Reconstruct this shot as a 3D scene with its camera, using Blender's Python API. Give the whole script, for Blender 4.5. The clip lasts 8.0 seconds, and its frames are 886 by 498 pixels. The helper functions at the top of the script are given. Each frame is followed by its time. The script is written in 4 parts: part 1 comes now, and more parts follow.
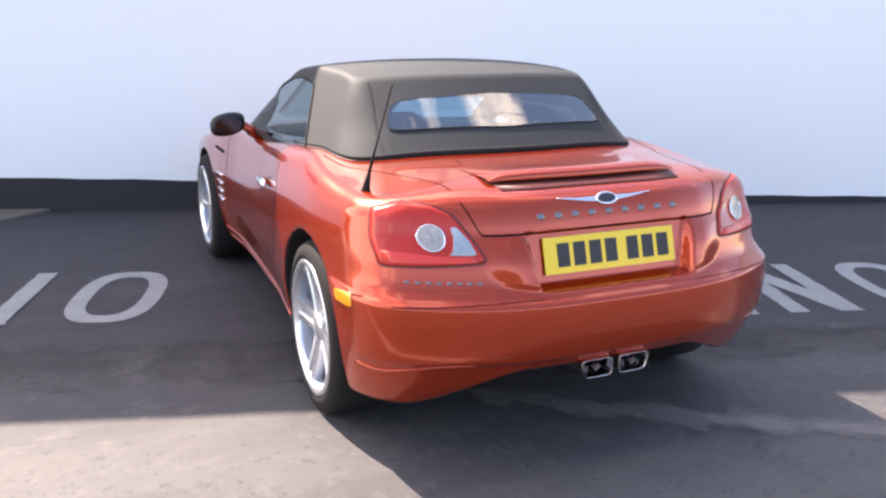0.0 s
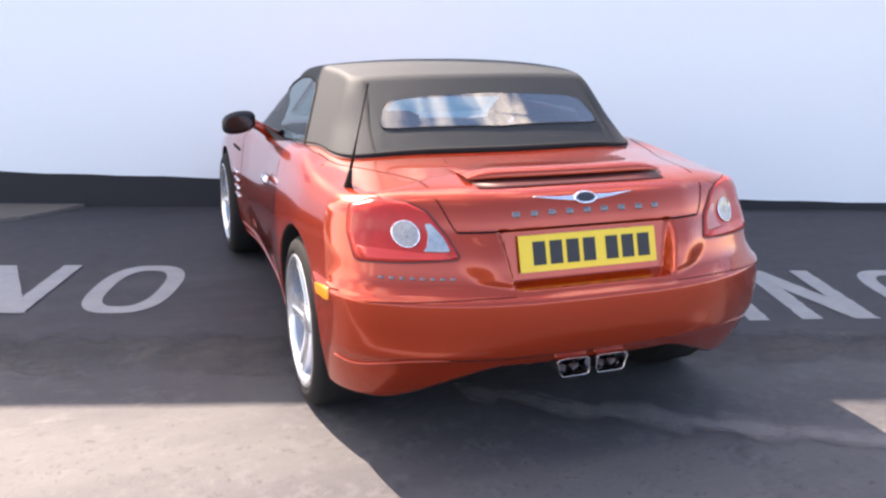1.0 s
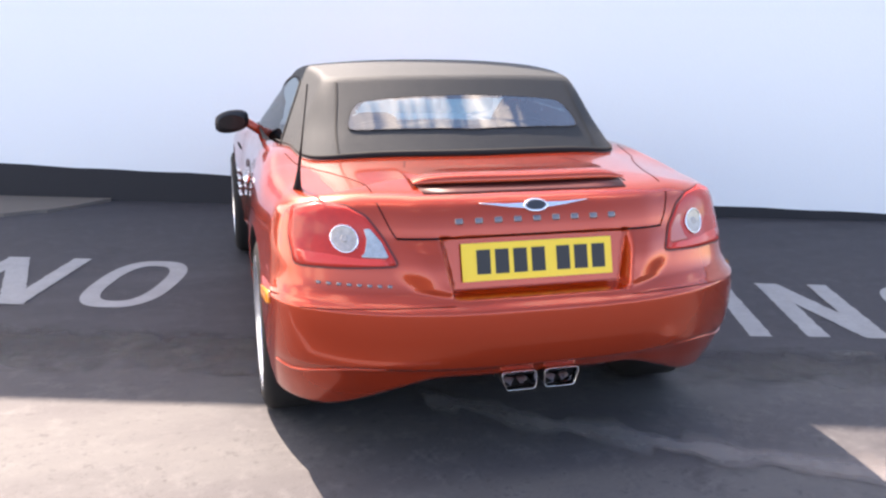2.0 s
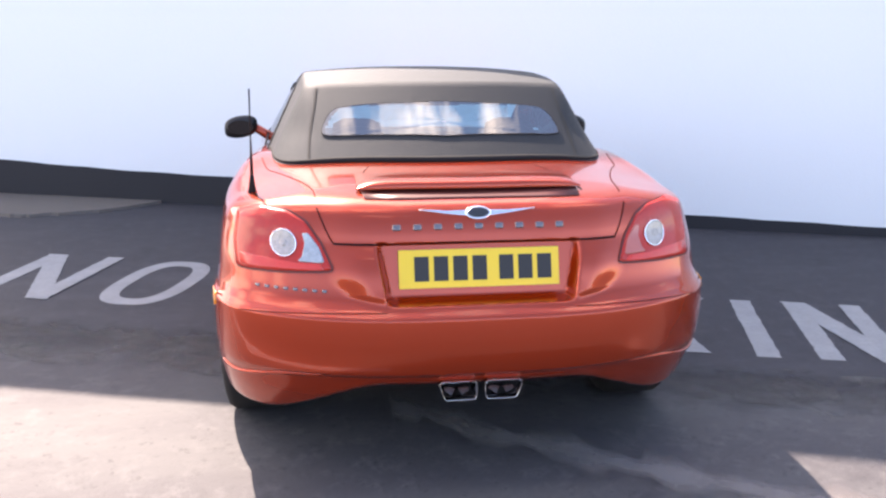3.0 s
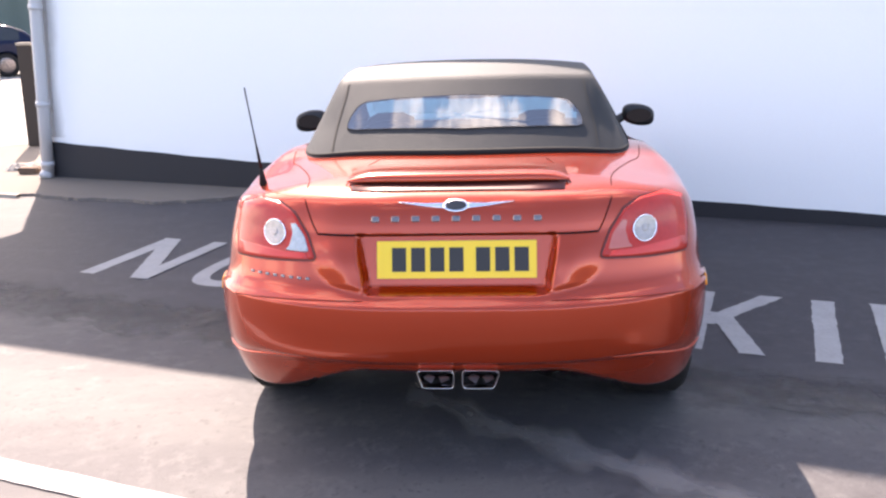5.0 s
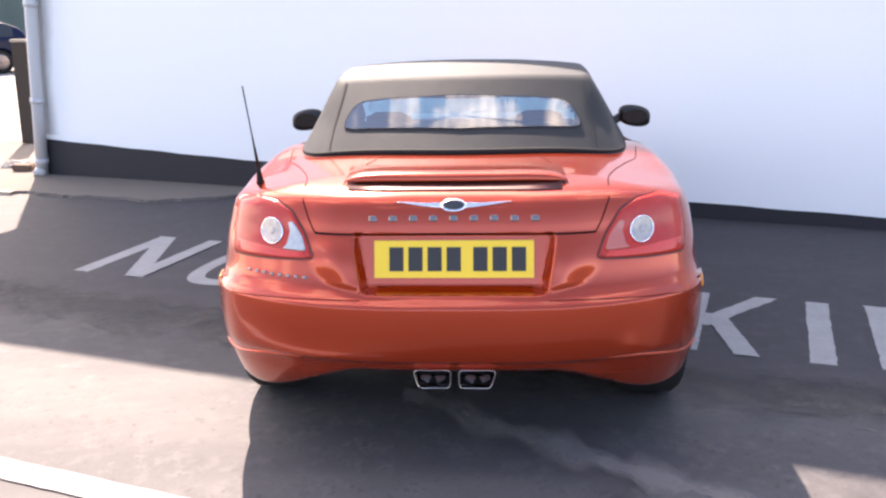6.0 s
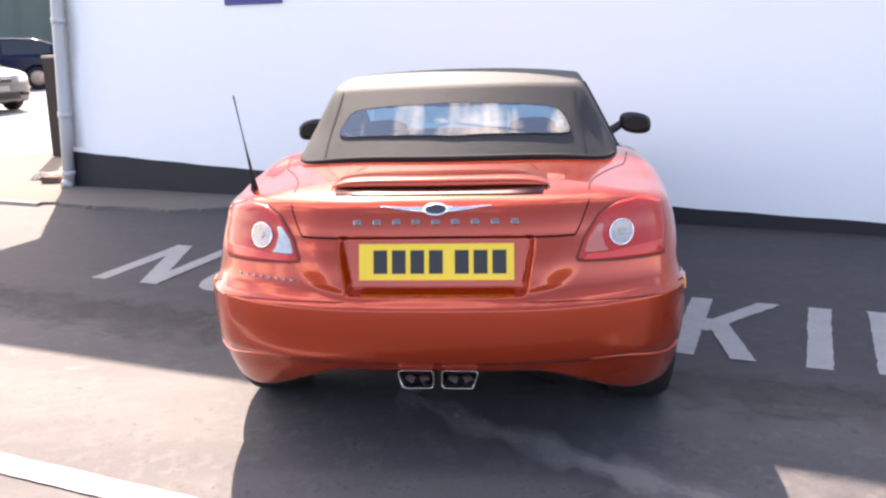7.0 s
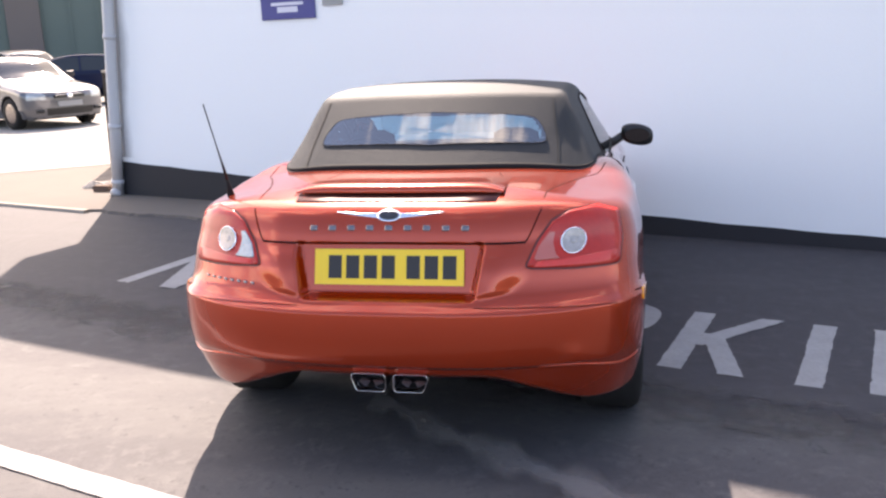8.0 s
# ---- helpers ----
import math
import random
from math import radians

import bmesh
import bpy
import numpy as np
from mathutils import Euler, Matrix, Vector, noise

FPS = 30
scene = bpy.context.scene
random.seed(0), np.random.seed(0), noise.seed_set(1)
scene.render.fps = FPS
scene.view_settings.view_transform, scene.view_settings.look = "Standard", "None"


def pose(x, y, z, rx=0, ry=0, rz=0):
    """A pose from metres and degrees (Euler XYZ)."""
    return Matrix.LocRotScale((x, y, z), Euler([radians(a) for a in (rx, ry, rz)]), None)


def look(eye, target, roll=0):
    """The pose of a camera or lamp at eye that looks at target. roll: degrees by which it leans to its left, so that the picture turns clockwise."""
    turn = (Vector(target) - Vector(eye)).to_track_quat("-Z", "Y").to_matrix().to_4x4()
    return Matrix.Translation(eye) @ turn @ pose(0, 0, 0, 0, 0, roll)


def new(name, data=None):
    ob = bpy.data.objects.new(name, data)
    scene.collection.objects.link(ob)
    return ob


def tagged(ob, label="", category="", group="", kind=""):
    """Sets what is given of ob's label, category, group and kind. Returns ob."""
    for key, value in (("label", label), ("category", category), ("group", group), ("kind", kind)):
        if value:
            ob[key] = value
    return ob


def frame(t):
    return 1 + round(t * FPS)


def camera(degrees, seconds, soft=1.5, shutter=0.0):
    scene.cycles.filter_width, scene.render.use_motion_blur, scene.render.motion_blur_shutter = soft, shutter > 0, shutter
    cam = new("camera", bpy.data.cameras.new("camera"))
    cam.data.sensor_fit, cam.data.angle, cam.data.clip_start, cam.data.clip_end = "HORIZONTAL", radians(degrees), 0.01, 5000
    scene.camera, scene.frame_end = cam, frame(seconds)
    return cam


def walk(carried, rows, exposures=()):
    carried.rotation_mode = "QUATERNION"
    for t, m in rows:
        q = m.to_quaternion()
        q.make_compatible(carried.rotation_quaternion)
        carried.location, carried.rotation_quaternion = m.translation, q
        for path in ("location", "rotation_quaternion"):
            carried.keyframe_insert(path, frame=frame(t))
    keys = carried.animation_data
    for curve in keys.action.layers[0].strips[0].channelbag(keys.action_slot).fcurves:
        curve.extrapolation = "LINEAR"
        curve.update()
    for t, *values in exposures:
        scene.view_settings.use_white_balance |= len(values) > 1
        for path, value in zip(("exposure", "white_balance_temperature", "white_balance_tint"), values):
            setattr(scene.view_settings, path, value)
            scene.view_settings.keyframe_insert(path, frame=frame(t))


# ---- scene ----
cam = camera(55.0, 8.0, soft=2.4)
PATH = [
    (0, (-1.633, -2.21, 1.548), (-0.852, -0.452, 1.003), 0.8),
    (0.5, (-1.621, -2.228, 1.545), (-0.839, -0.47, 1.0), 0.9),
    (1, (-1.411, -2.341, 1.538), (-0.747, -0.533, 0.999), 0.8),
    (1.5, (-1.204, -2.396, 1.545), (-0.638, -0.558, 0.995), 0.5),
    (2, (-0.998, -2.391, 1.547), (-0.488, -0.534, 1.004), 1.0),
    (3.5, (-0.28, -2.498, 1.538), (-0.116, -0.576, 1.01), -0.1),
    (4, (-0.09, -2.476, 1.549), (-0.025, -0.558, 0.987), -0.7),
    (4.5, (0.118, -2.545, 1.552), (0.058, -0.624, 1.001), -1.0),
    (5, (0.137, -2.555, 1.56), (0.006, -0.635, 1.013), -1.6),
    (6.5, (0.121, -2.564, 1.56), (0.01, -0.644, 1.013), -1.0),
    (7, (0.297, -2.619, 1.547), (0.103, -0.697, 1.028), -1.9),
    (7.5, (0.525, -2.652, 1.544), (0.221, -0.747, 1.016), -1.5),
    (8, (0.7, -2.613, 1.516), (0.338, -0.705, 1.036), -2.2),
]
EXPOSURES = [(0, 2.78, 8200, 21), (2, 2.86, 8200, 21), (3.5, 2.94, 8050, 24), (7, 2.87, 8480, 24), (8, 2.62, 8420, 23)]
walk(cam, [(t, look(eye, target, roll)) for t, eye, target, roll in PATH], EXPOSURES)

# ---- light: sun behind the white building, open sky ----
SUN_EL, SUN_AZ = radians(45), math.atan2(0.34, 0.940)  # the sun stands ahead and to the left
to_sun = Vector((-math.sin(SUN_AZ) * math.cos(SUN_EL), math.cos(SUN_AZ) * math.cos(SUN_EL), math.sin(SUN_EL)))
world = bpy.data.worlds.new("sky")
scene.world = world
world.use_nodes = True
wn, wl = world.node_tree.nodes, world.node_tree.links
sky = wn.new("ShaderNodeTexSky")
sky.sky_type, sky.sun_disc = "NISHITA", False
sky.sun_elevation, sky.sun_rotation = SUN_EL, -SUN_AZ
sky.ozone_density, sky.dust_density = 3.0, 0.4
coord = wn.new("ShaderNodeTexCoord")
cloud = wn.new("ShaderNodeTexNoise")
cloud.inputs["Scale"].default_value, cloud.inputs["Detail"].default_value = 4.0, 8
ramp = wn.new("ShaderNodeValToRGB")
ramp.color_ramp.elements[0].position, ramp.color_ramp.elements[1].position = 0.54, 0.66
mixc = wn.new("ShaderNodeMix")
mixc.data_type = "RGBA"
mixc.inputs[7].default_value = (8.0, 8.1, 8.3, 1)
drift = wn.new("ShaderNodeMapping")
drift.inputs["Location"].default_value = (3.1, 7.4, 1.7)
wl.new(coord.outputs["Generated"], drift.inputs["Vector"])
wl.new(drift.outputs["Vector"], cloud.inputs["Vector"])
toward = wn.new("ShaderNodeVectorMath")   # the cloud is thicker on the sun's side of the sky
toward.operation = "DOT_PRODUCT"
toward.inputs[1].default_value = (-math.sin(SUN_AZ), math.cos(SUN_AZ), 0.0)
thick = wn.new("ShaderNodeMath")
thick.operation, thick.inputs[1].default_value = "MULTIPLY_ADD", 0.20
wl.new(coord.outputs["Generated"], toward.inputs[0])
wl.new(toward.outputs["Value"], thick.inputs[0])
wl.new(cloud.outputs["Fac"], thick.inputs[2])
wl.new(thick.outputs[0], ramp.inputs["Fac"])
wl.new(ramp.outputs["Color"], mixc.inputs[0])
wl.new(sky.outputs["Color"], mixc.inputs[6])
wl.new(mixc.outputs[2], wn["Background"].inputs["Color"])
wn["Background"].inputs["Strength"].default_value = 0.095
sun = new("sun", bpy.data.lights.new("sun", "SUN"))
sun.data.energy, sun.data.angle, sun.data.color = 2.25, radians(0.6), (1, 0.98, 0.965)
sun.matrix_world = look(to_sun * 50, (0, 0, 0))


# ---- materials ----
def material(name, base, rough=0.5, metal=0.0, coat=0.0, spread=0.0, scale=8.0, fine=120.0, bump=0.0, dark=None, alpha=1.0, trans=0.0, rvar=0.0, ior=1.45, spec=0.5):
    """A principled surface whose colour wanders between base and dark at two scales, with a fine relief."""
    m = bpy.data.materials.new(name)
    m.use_nodes = True
    nodes, links = m.node_tree.nodes, m.node_tree.links
    b = nodes["Principled BSDF"]
    b.inputs["Base Color"].default_value = (*base, 1)
    b.inputs["Roughness"].default_value, b.inputs["Metallic"].default_value = rough, metal
    b.inputs["Coat Weight"].default_value, b.inputs["Coat Roughness"].default_value = coat, 0.03
    b.inputs["Alpha"].default_value, b.inputs["Transmission Weight"].default_value, b.inputs["IOR"].default_value = alpha, trans, ior
    b.inputs["Specular IOR Level"].default_value = spec
    if spread or bump or rvar:
        at = nodes.new("ShaderNodeTexCoord")
        n1, n2 = nodes.new("ShaderNodeTexNoise"), nodes.new("ShaderNodeTexNoise")
        n1.inputs["Scale"].default_value, n2.inputs["Scale"].default_value = scale, fine
        n1.inputs["Detail"].default_value, n2.inputs["Detail"].default_value = 6, 3
        links.new(at.outputs["Object"], n1.inputs["Vector"])
        links.new(at.outputs["Object"], n2.inputs["Vector"])
        add = nodes.new("ShaderNodeMix")
        add.inputs[0].default_value = 0.45
        links.new(n1.outputs["Fac"], add.inputs[2])
        links.new(n2.outputs["Fac"], add.inputs[3])
        if spread:
            stretch = nodes.new("ShaderNodeMapRange")
            stretch.inputs[1].default_value, stretch.inputs[2].default_value = 0.5 - 0.28 / max(spread, 0.3), 0.5 + 0.28 / max(spread, 0.3)
            links.new(add.outputs[0], stretch.inputs[0])
            mix = nodes.new("ShaderNodeMix")
            mix.data_type = "RGBA"
            mix.inputs[6].default_value = (*(dark or [c * (1 - 0.5 * spread) for c in base]), 1)
            mix.inputs[7].default_value = (*base, 1)
            links.new(stretch.outputs[0], mix.inputs[0])
            links.new(mix.outputs[2], b.inputs["Base Color"])
        if rvar:
            rr = nodes.new("ShaderNodeMapRange")
            rr.inputs[1].default_value, rr.inputs[2].default_value = 0.3, 0.7
            rr.inputs[3].default_value, rr.inputs[4].default_value = max(rough - rvar, 0), rough + rvar
            links.new(n1.outputs["Fac"], rr.inputs[0])
            links.new(rr.outputs[0], b.inputs["Roughness"])
        if bump:
            bp = nodes.new("ShaderNodeBump")
            bp.inputs["Strength"].default_value, bp.inputs["Distance"].default_value = min(bump, 1), 0.004
            links.new(n2.outputs["Fac"], bp.inputs["Height"])
            links.new(bp.outputs["Normal"], b.inputs["Normal"])
    return m


PAINT = material("orange_red_paint", (0.41, 0.032, 0.0032), 0.24, 0.53, 1.0, 0.15, 3, 400, rvar=0.03)
PAINT.node_tree.nodes["Principled BSDF"].inputs["Coat IOR"].default_value = 1.42
FABRIC = material("grey_soft_top_fabric", (0.0128, 0.0143, 0.0155), 0.67, 0, 0, 0.5, 5, 300, 0.35, spec=0.48)
FABRIC.node_tree.nodes["Principled BSDF"].inputs["Sheen Weight"].default_value = 0.04
FABRIC.node_tree.nodes["Principled BSDF"].inputs["Specular Tint"].default_value = (0.78, 0.90, 1.0, 1)
FABRICSEAM = material("soft_top_seam", (0.03, 0.029, 0.026), 0.85)
BARREL = material("dull_wheel_barrel", (0.36, 0.39, 0.45), 0.4, 0.4, 0, 0.3, 12, 90)
REDGAP = material("dark_red_gap_and_crease_shade", (0.05, 0.006, 0.005), 0.8, spec=0.1)
BLACK = material("black_plastic", (0.012, 0.012, 0.013), 0.4, 0, 0, 0.4, 20, 300, 0.1)
MATT = material("dark_underbody", (0.014, 0.013, 0.014), 0.9, 0, 0, 0.4, 9, 90)
SHADEGAP = material("dark_red_joint_and_shade", (0.085, 0.012, 0.010), 0.5, 0, 0, 0.3, 20, 200)
SEAM = material("panel_gap", (0.012, 0.006, 0.006), 0.9, spec=0.05)
RUBBER = material("tyre_rubber", (0.016, 0.0155, 0.016), 0.8, 0, 0, 0.4, 14, 160, 0.3, spec=0.25)
CHROME = material("chrome", (0.85, 0.86, 0.88), 0.1, 1.0)
BADGE = material("dull_chrome", (0.19, 0.165, 0.165), 0.26, 1.0)
ENAMEL = material("dark_badge_enamel", (0.03, 0.033, 0.04), 0.25, 0.3, 0.5, 0.5, 60, 200)
ALLOY = material("silver_alloy", (0.62, 0.64, 0.68), 0.24, 0.75, 0.3, 0.15, 10, 200)
REDLENS = material("red_lens", (0.56, 0.026, 0.014), 0.24, 0, 0.4, 0.8, 14, 60, 0.1, spec=0.3)
BRIGHTLENS = material("bright_red_lens", (0.72, 0.045, 0.03), 0.25, 0, 0.6, 0.5, 40, 150, 0.3, spec=0.3)
PALELENS = material("pale_lens", (0.42, 0.46, 0.48), 0.2, 0.55, 0.6, 0.9, 60, 160, 0.6)
ROUNDLENS = material("clear_round_lens", (0.46, 0.41, 0.38), 0.2, 0.5, 0.5, 0.95, 45, 130, 0.7)
PINKLENS = material("pale_red_lens", (0.52, 0.13, 0.10), 0.15, 0.1, 0.6, 0.4, 25, 120, 0.2)
AMBER = material("amber_lens", (0.85, 0.28, 0.01), 0.15, 0, 1.0, 0.2, 30, 200)
YELLOW = material("yellow_plate", (0.86, 0.55, 0.015), 0.35, 0, 0.2, 0.12, 12, 200)
INK = material("black_print", (0.02, 0.02, 0.022), 0.5)
GREYIN = material("grey_interior", (0.06, 0.062, 0.07), 0.7, 0, 0, 0.4, 20, 200, 0.2)
WHITEWALL = material("white_painted_render", (0.82, 0.828, 0.832), 0.85, 0, 0, 0.12, 0.7, 60, 0.25)
BAND = material("black_painted_band", (0.022, 0.022, 0.027), 0.75, 0, 0, 0.5, 2.0, 70, 0.4)
CONCRETE = material("worn_brown_concrete", (0.140, 0.121, 0.105), 0.9, 0, 0, 0.6, 2.0, 60, 0.7)
ROADPAINT = material("worn_white_road_paint", (0.335, 0.335, 0.335), 0.7, 0, 0, 0.85, 7, 60, 0.4)
PIPE = material("white_pipe_paint", (0.48, 0.485, 0.50), 0.5, 0, 0, 0.25, 6, 100, 0.1)
BROWN = material("dark_brown_timber", (0.03, 0.022, 0.018), 0.7, 0, 0, 0.5, 9, 120, 0.3)
BLUE = material("blue_sign", (0.045, 0.05, 0.22), 0.4, 0, 0, 0.15, 9, 200)
GREYSIGN = material("grey_sign", (0.3, 0.31, 0.31), 0.5, 0, 0, 0.2, 9, 200)
CREAM = material("white_sign_print", (0.6, 0.6, 0.68), 0.5)


# ---- mesh helpers ----
def part(name, mesh, mat, parent, label=""):
    """Links a bmesh or mesh, built in the world's metres, as one part of a thing."""
    if isinstance(mesh, bmesh.types.BMesh):
        data = bpy.data.meshes.new(name)
        mesh.to_mesh(data)
        mesh.free()
    else:
        data = mesh
    data.materials.append(mat)
    ob = new(name, data)
    if parent is not None:
        ob.parent = parent
        ob.matrix_parent_inverse = parent.matrix_world.inverted()
    if label:
        ob["label"] = label
    return ob


def thing(name, at, label, category, group="", kind=""):
    ob = new(name)
    ob.matrix_world = Matrix.Translation(at)
    bpy.context.view_layer.update()
    return tagged(ob, label, category, group, kind)


def from_arrays(name, verts, faces, smooth=True, normals=None):
    data = bpy.data.meshes.new(name)
    data.from_pydata([tuple(v) for v in np.asarray(verts, float)], [], [tuple(int(i) for i in f) for f in faces])
    if smooth:
        data.polygons.foreach_set("use_smooth", [True] * len(data.polygons))
    data.update()
    if normals is not None:
        data.normals_split_custom_set_from_vertices([tuple(n) for n in normals])
    return data


def sheet(name, grid, smooth=True, closed=False):
    """A mesh from a grid of points (rows, columns, 3)."""
    grid = np.asarray(grid, float)
    r, c = grid.shape[:2]
    faces = [(i * c + j, i * c + (j + 1) % c, (i + 1) * c + (j + 1) % c, (i + 1) * c + j) for i in range(r - 1) for j in range(c if closed else c - 1)]
    return from_arrays(name, grid.reshape(-1, 3), faces, smooth)


def box(x0, x1, y0, y1, z0, z1, bevel=0.0, m=None):
    bm = bmesh.new()
    bmesh.ops.create_cube(bm, size=1)
    for v in bm.verts:
        v.co = Vector((x0 + (v.co.x + 0.5) * (x1 - x0), y0 + (v.co.y + 0.5) * (y1 - y0), z0 + (v.co.z + 0.5) * (z1 - z0)))
    if bevel:
        bmesh.ops.bevel(bm, geom=bm.edges[:], offset=bevel, segments=2, affect="EDGES", profile=0.6)
    if m is not None:
        bm.transform(m)
    return bm


def tube(path, radius, sides=10, name="tube", caps=True):
    """A round bar along a path; radius is one number or one for each point."""
    path = [Vector(p) for p in path]
    radii = [radius] * len(path) if isinstance(radius, (int, float)) else radius
    verts, faces = [], []
    side = None
    for i, p in enumerate(path):
        d = (path[min(i + 1, len(path) - 1)] - path[max(i - 1, 0)]).normalized()
        if side is None:
            side = d.orthogonal().normalized()
        side = (side - d * side.dot(d)).normalized()
        up = d.cross(side)
        verts += [p + (side * math.cos(a) + up * math.sin(a)) * radii[i] for a in (2 * math.pi * k / sides for k in range(sides))]
    for i in range(len(path) - 1):
        faces += [(i * sides + k, i * sides + (k + 1) % sides, (i + 1) * sides + (k + 1) % sides, (i + 1) * sides + k) for k in range(sides)]
    if caps:
        faces += [tuple(range(sides))[::-1], tuple(range((len(path) - 1) * sides, len(path) * sides))]
    return from_arrays(name, verts, faces)


def lathe(profile, axis="x", steps=48, at=(0, 0, 0), name="lathe"):
    """A turned body: profile is (along the axis, radius)."""
    a = np.linspace(0, 2 * np.pi, steps, endpoint=False)
    grid = np.array([[(d, r * math.cos(t), r * math.sin(t)) for t in a] for d, r in profile])
    if axis == "y":
        grid = grid[:, :, [1, 0, 2]]
    if axis == "z":
        grid = grid[:, :, [1, 2, 0]]
    return sheet(name, grid + np.array(at), closed=True)


def curve(v, knots):
    """A smooth cubic through knots (v, value)."""
    k = np.array(knots, float)
    x, y = k[:, 0], k[:, 1]
    d = np.diff(y) / np.diff(x)
    m = np.concatenate([[d[0]], np.where(d[:-1] * d[1:] > 0, 2 * d[:-1] * d[1:] / np.where(np.abs(d[:-1] + d[1:]) < 1e-9, 1e-9, d[:-1] + d[1:]), 0), [d[-1]]])
    v = np.asarray(v, float)
    i = np.clip(np.searchsorted(x, v) - 1, 0, len(x) - 2)
    h = x[i + 1] - x[i]
    t = np.clip((v - x[i]) / h, 0, 1)
    return y[i] * (2 * t**3 - 3 * t**2 + 1) + h * m[i] * (t**3 - 2 * t**2 + t) + y[i + 1] * (3 * t**2 - 2 * t**3) + h * m[i + 1] * (t**3 - t**2)


def step(a, b, v):
    t = np.clip((v - a) / (b - a), 0, 1)
    return t * t * (3 - 2 * t)


def smax(a, b, k):
    h = np.clip(0.5 + 0.5 * (a - b) / k, 0, 1)
    return b * (1 - h) + a * h + k * h * (1 - h)


def gradient(f, p, e=0.002):
    g = np.stack([f(p[:, 0] + e, p[:, 1], p[:, 2]) - f(p[:, 0] - e, p[:, 1], p[:, 2]),
                  f(p[:, 0], p[:, 1] + e, p[:, 2]) - f(p[:, 0], p[:, 1] - e, p[:, 2]),
                  f(p[:, 0], p[:, 1], p[:, 2] + e) - f(p[:, 0], p[:, 1], p[:, 2] - e)], 1) / (2 * e)
    return g


def skin(f, xs, ys, zs):
    """The skin of the solid f < 0 on a grid: points, four-cornered faces and normals."""
    X, Y, Z = np.meshgrid(xs, ys, zs, indexing="ij")
    F = f(X, Y, Z)
    inside = F < 0
    n = np.array(F.shape) - 1
    total, count = np.zeros((*n, 3)), np.zeros(n)
    axes = [xs, ys, zs]
    for ax in range(3):
        o1, o2 = [a for a in range(3) if a != ax]
        lo = [slice(None)] * 3
        hi = [slice(None)] * 3
        lo[ax], hi[ax] = slice(0, -1), slice(1, None)
        f0, f1 = F[tuple(lo)], F[tuple(hi)]
        cross = inside[tuple(lo)] != inside[tuple(hi)]
        t = np.where(cross, f0 / np.where(cross, f0 - f1, 1), 0)
        where = np.meshgrid(*[axes[a][:-1] if a == ax else axes[a] for a in range(3)], indexing="ij")
        gap = np.diff(axes[ax]).reshape([-1 if a == ax else 1 for a in range(3)])
        where[ax] = where[ax] + t * gap
        where = np.stack(where, -1)
        for d1 in (0, 1):
            for d2 in (0, 1):
                cut = [slice(None)] * 3
                cut[o1] = slice(d1, d1 + n[o1])
                cut[o2] = slice(d2, d2 + n[o2])
                c = cross[tuple(cut)]
                total += np.where(c[..., None], where[tuple(cut)], 0)
                count += c
    used = count > 0
    ids = np.full(n, -1)
    ids[used] = np.arange(used.sum())
    p = total[used] / count[used][:, None]
    faces = []
    for ax in range(3):
        o1, o2 = (ax + 1) % 3, (ax + 2) % 3
        lo = [slice(1, -1)] * 3
        hi = [slice(1, -1)] * 3
        lo[ax], hi[ax] = slice(0, -1), slice(1, None)
        a, b = inside[tuple(lo)], inside[tuple(hi)]
        at = np.argwhere(a != b)
        flip = b[a != b]
        at[:, [o1, o2]] += 1
        corner = []
        for d1, d2 in ((-1, -1), (0, -1), (0, 0), (-1, 0)):
            q = at.copy()
            q[:, o1] += d1
            q[:, o2] += d2
            corner.append(ids[q[:, 0], q[:, 1], q[:, 2]])
        quad = np.stack(corner, 1)
        quad[flip] = quad[flip][:, ::-1]
        faces.append(quad)
    faces = np.concatenate(faces)
    for _ in range(4):
        g = gradient(f, p)
        p = p - np.clip(f(p[:, 0], p[:, 1], p[:, 2]) / np.maximum((g**2).sum(1), 0.2), -0.006, 0.006)[:, None] * g
    g = gradient(f, p, 0.003)
    return p, faces, g / np.maximum(np.linalg.norm(g, axis=1), 1e-6)[:, None]


def pieces(p, faces, normals, sort):
    """Splits a skin into meshes by the name that sort gives to each face (its middle and its normal)."""
    names = sort(p[faces].mean(1), normals[faces].mean(1))
    made = {}
    for name in sorted(set(names)):
        mine = faces[names == name]
        keep, back = np.unique(mine, return_inverse=True)
        made[name] = from_arrays(name, p[keep], back.reshape(-1, 4), True, normals[keep])
    return made


def drop_on(f, axis, a, b, start, end):
    """Where a line along an axis first meets the solid: a and b are the other two coordinates."""
    a, b = np.asarray(a, float), np.asarray(b, float)
    def at(v):
        q = [a, b]
        q.insert(axis, v)
        return q
    lo, hi = np.full(a.shape, float(start)), np.full(a.shape, float(end))
    for k in np.linspace(0, 1, 60)[::-1]:
        v = start + (end - start) * k
        hi = np.where(f(*at(np.full(a.shape, v))) < 0, v, hi)
    lo = hi - (end - start) / 59
    for _ in range(22):
        mid = (lo + hi) / 2
        ins = f(*at(mid)) < 0
        hi, lo = np.where(ins, mid, hi), np.where(ins, lo, mid)
    return np.stack(at((lo + hi) / 2), -1)


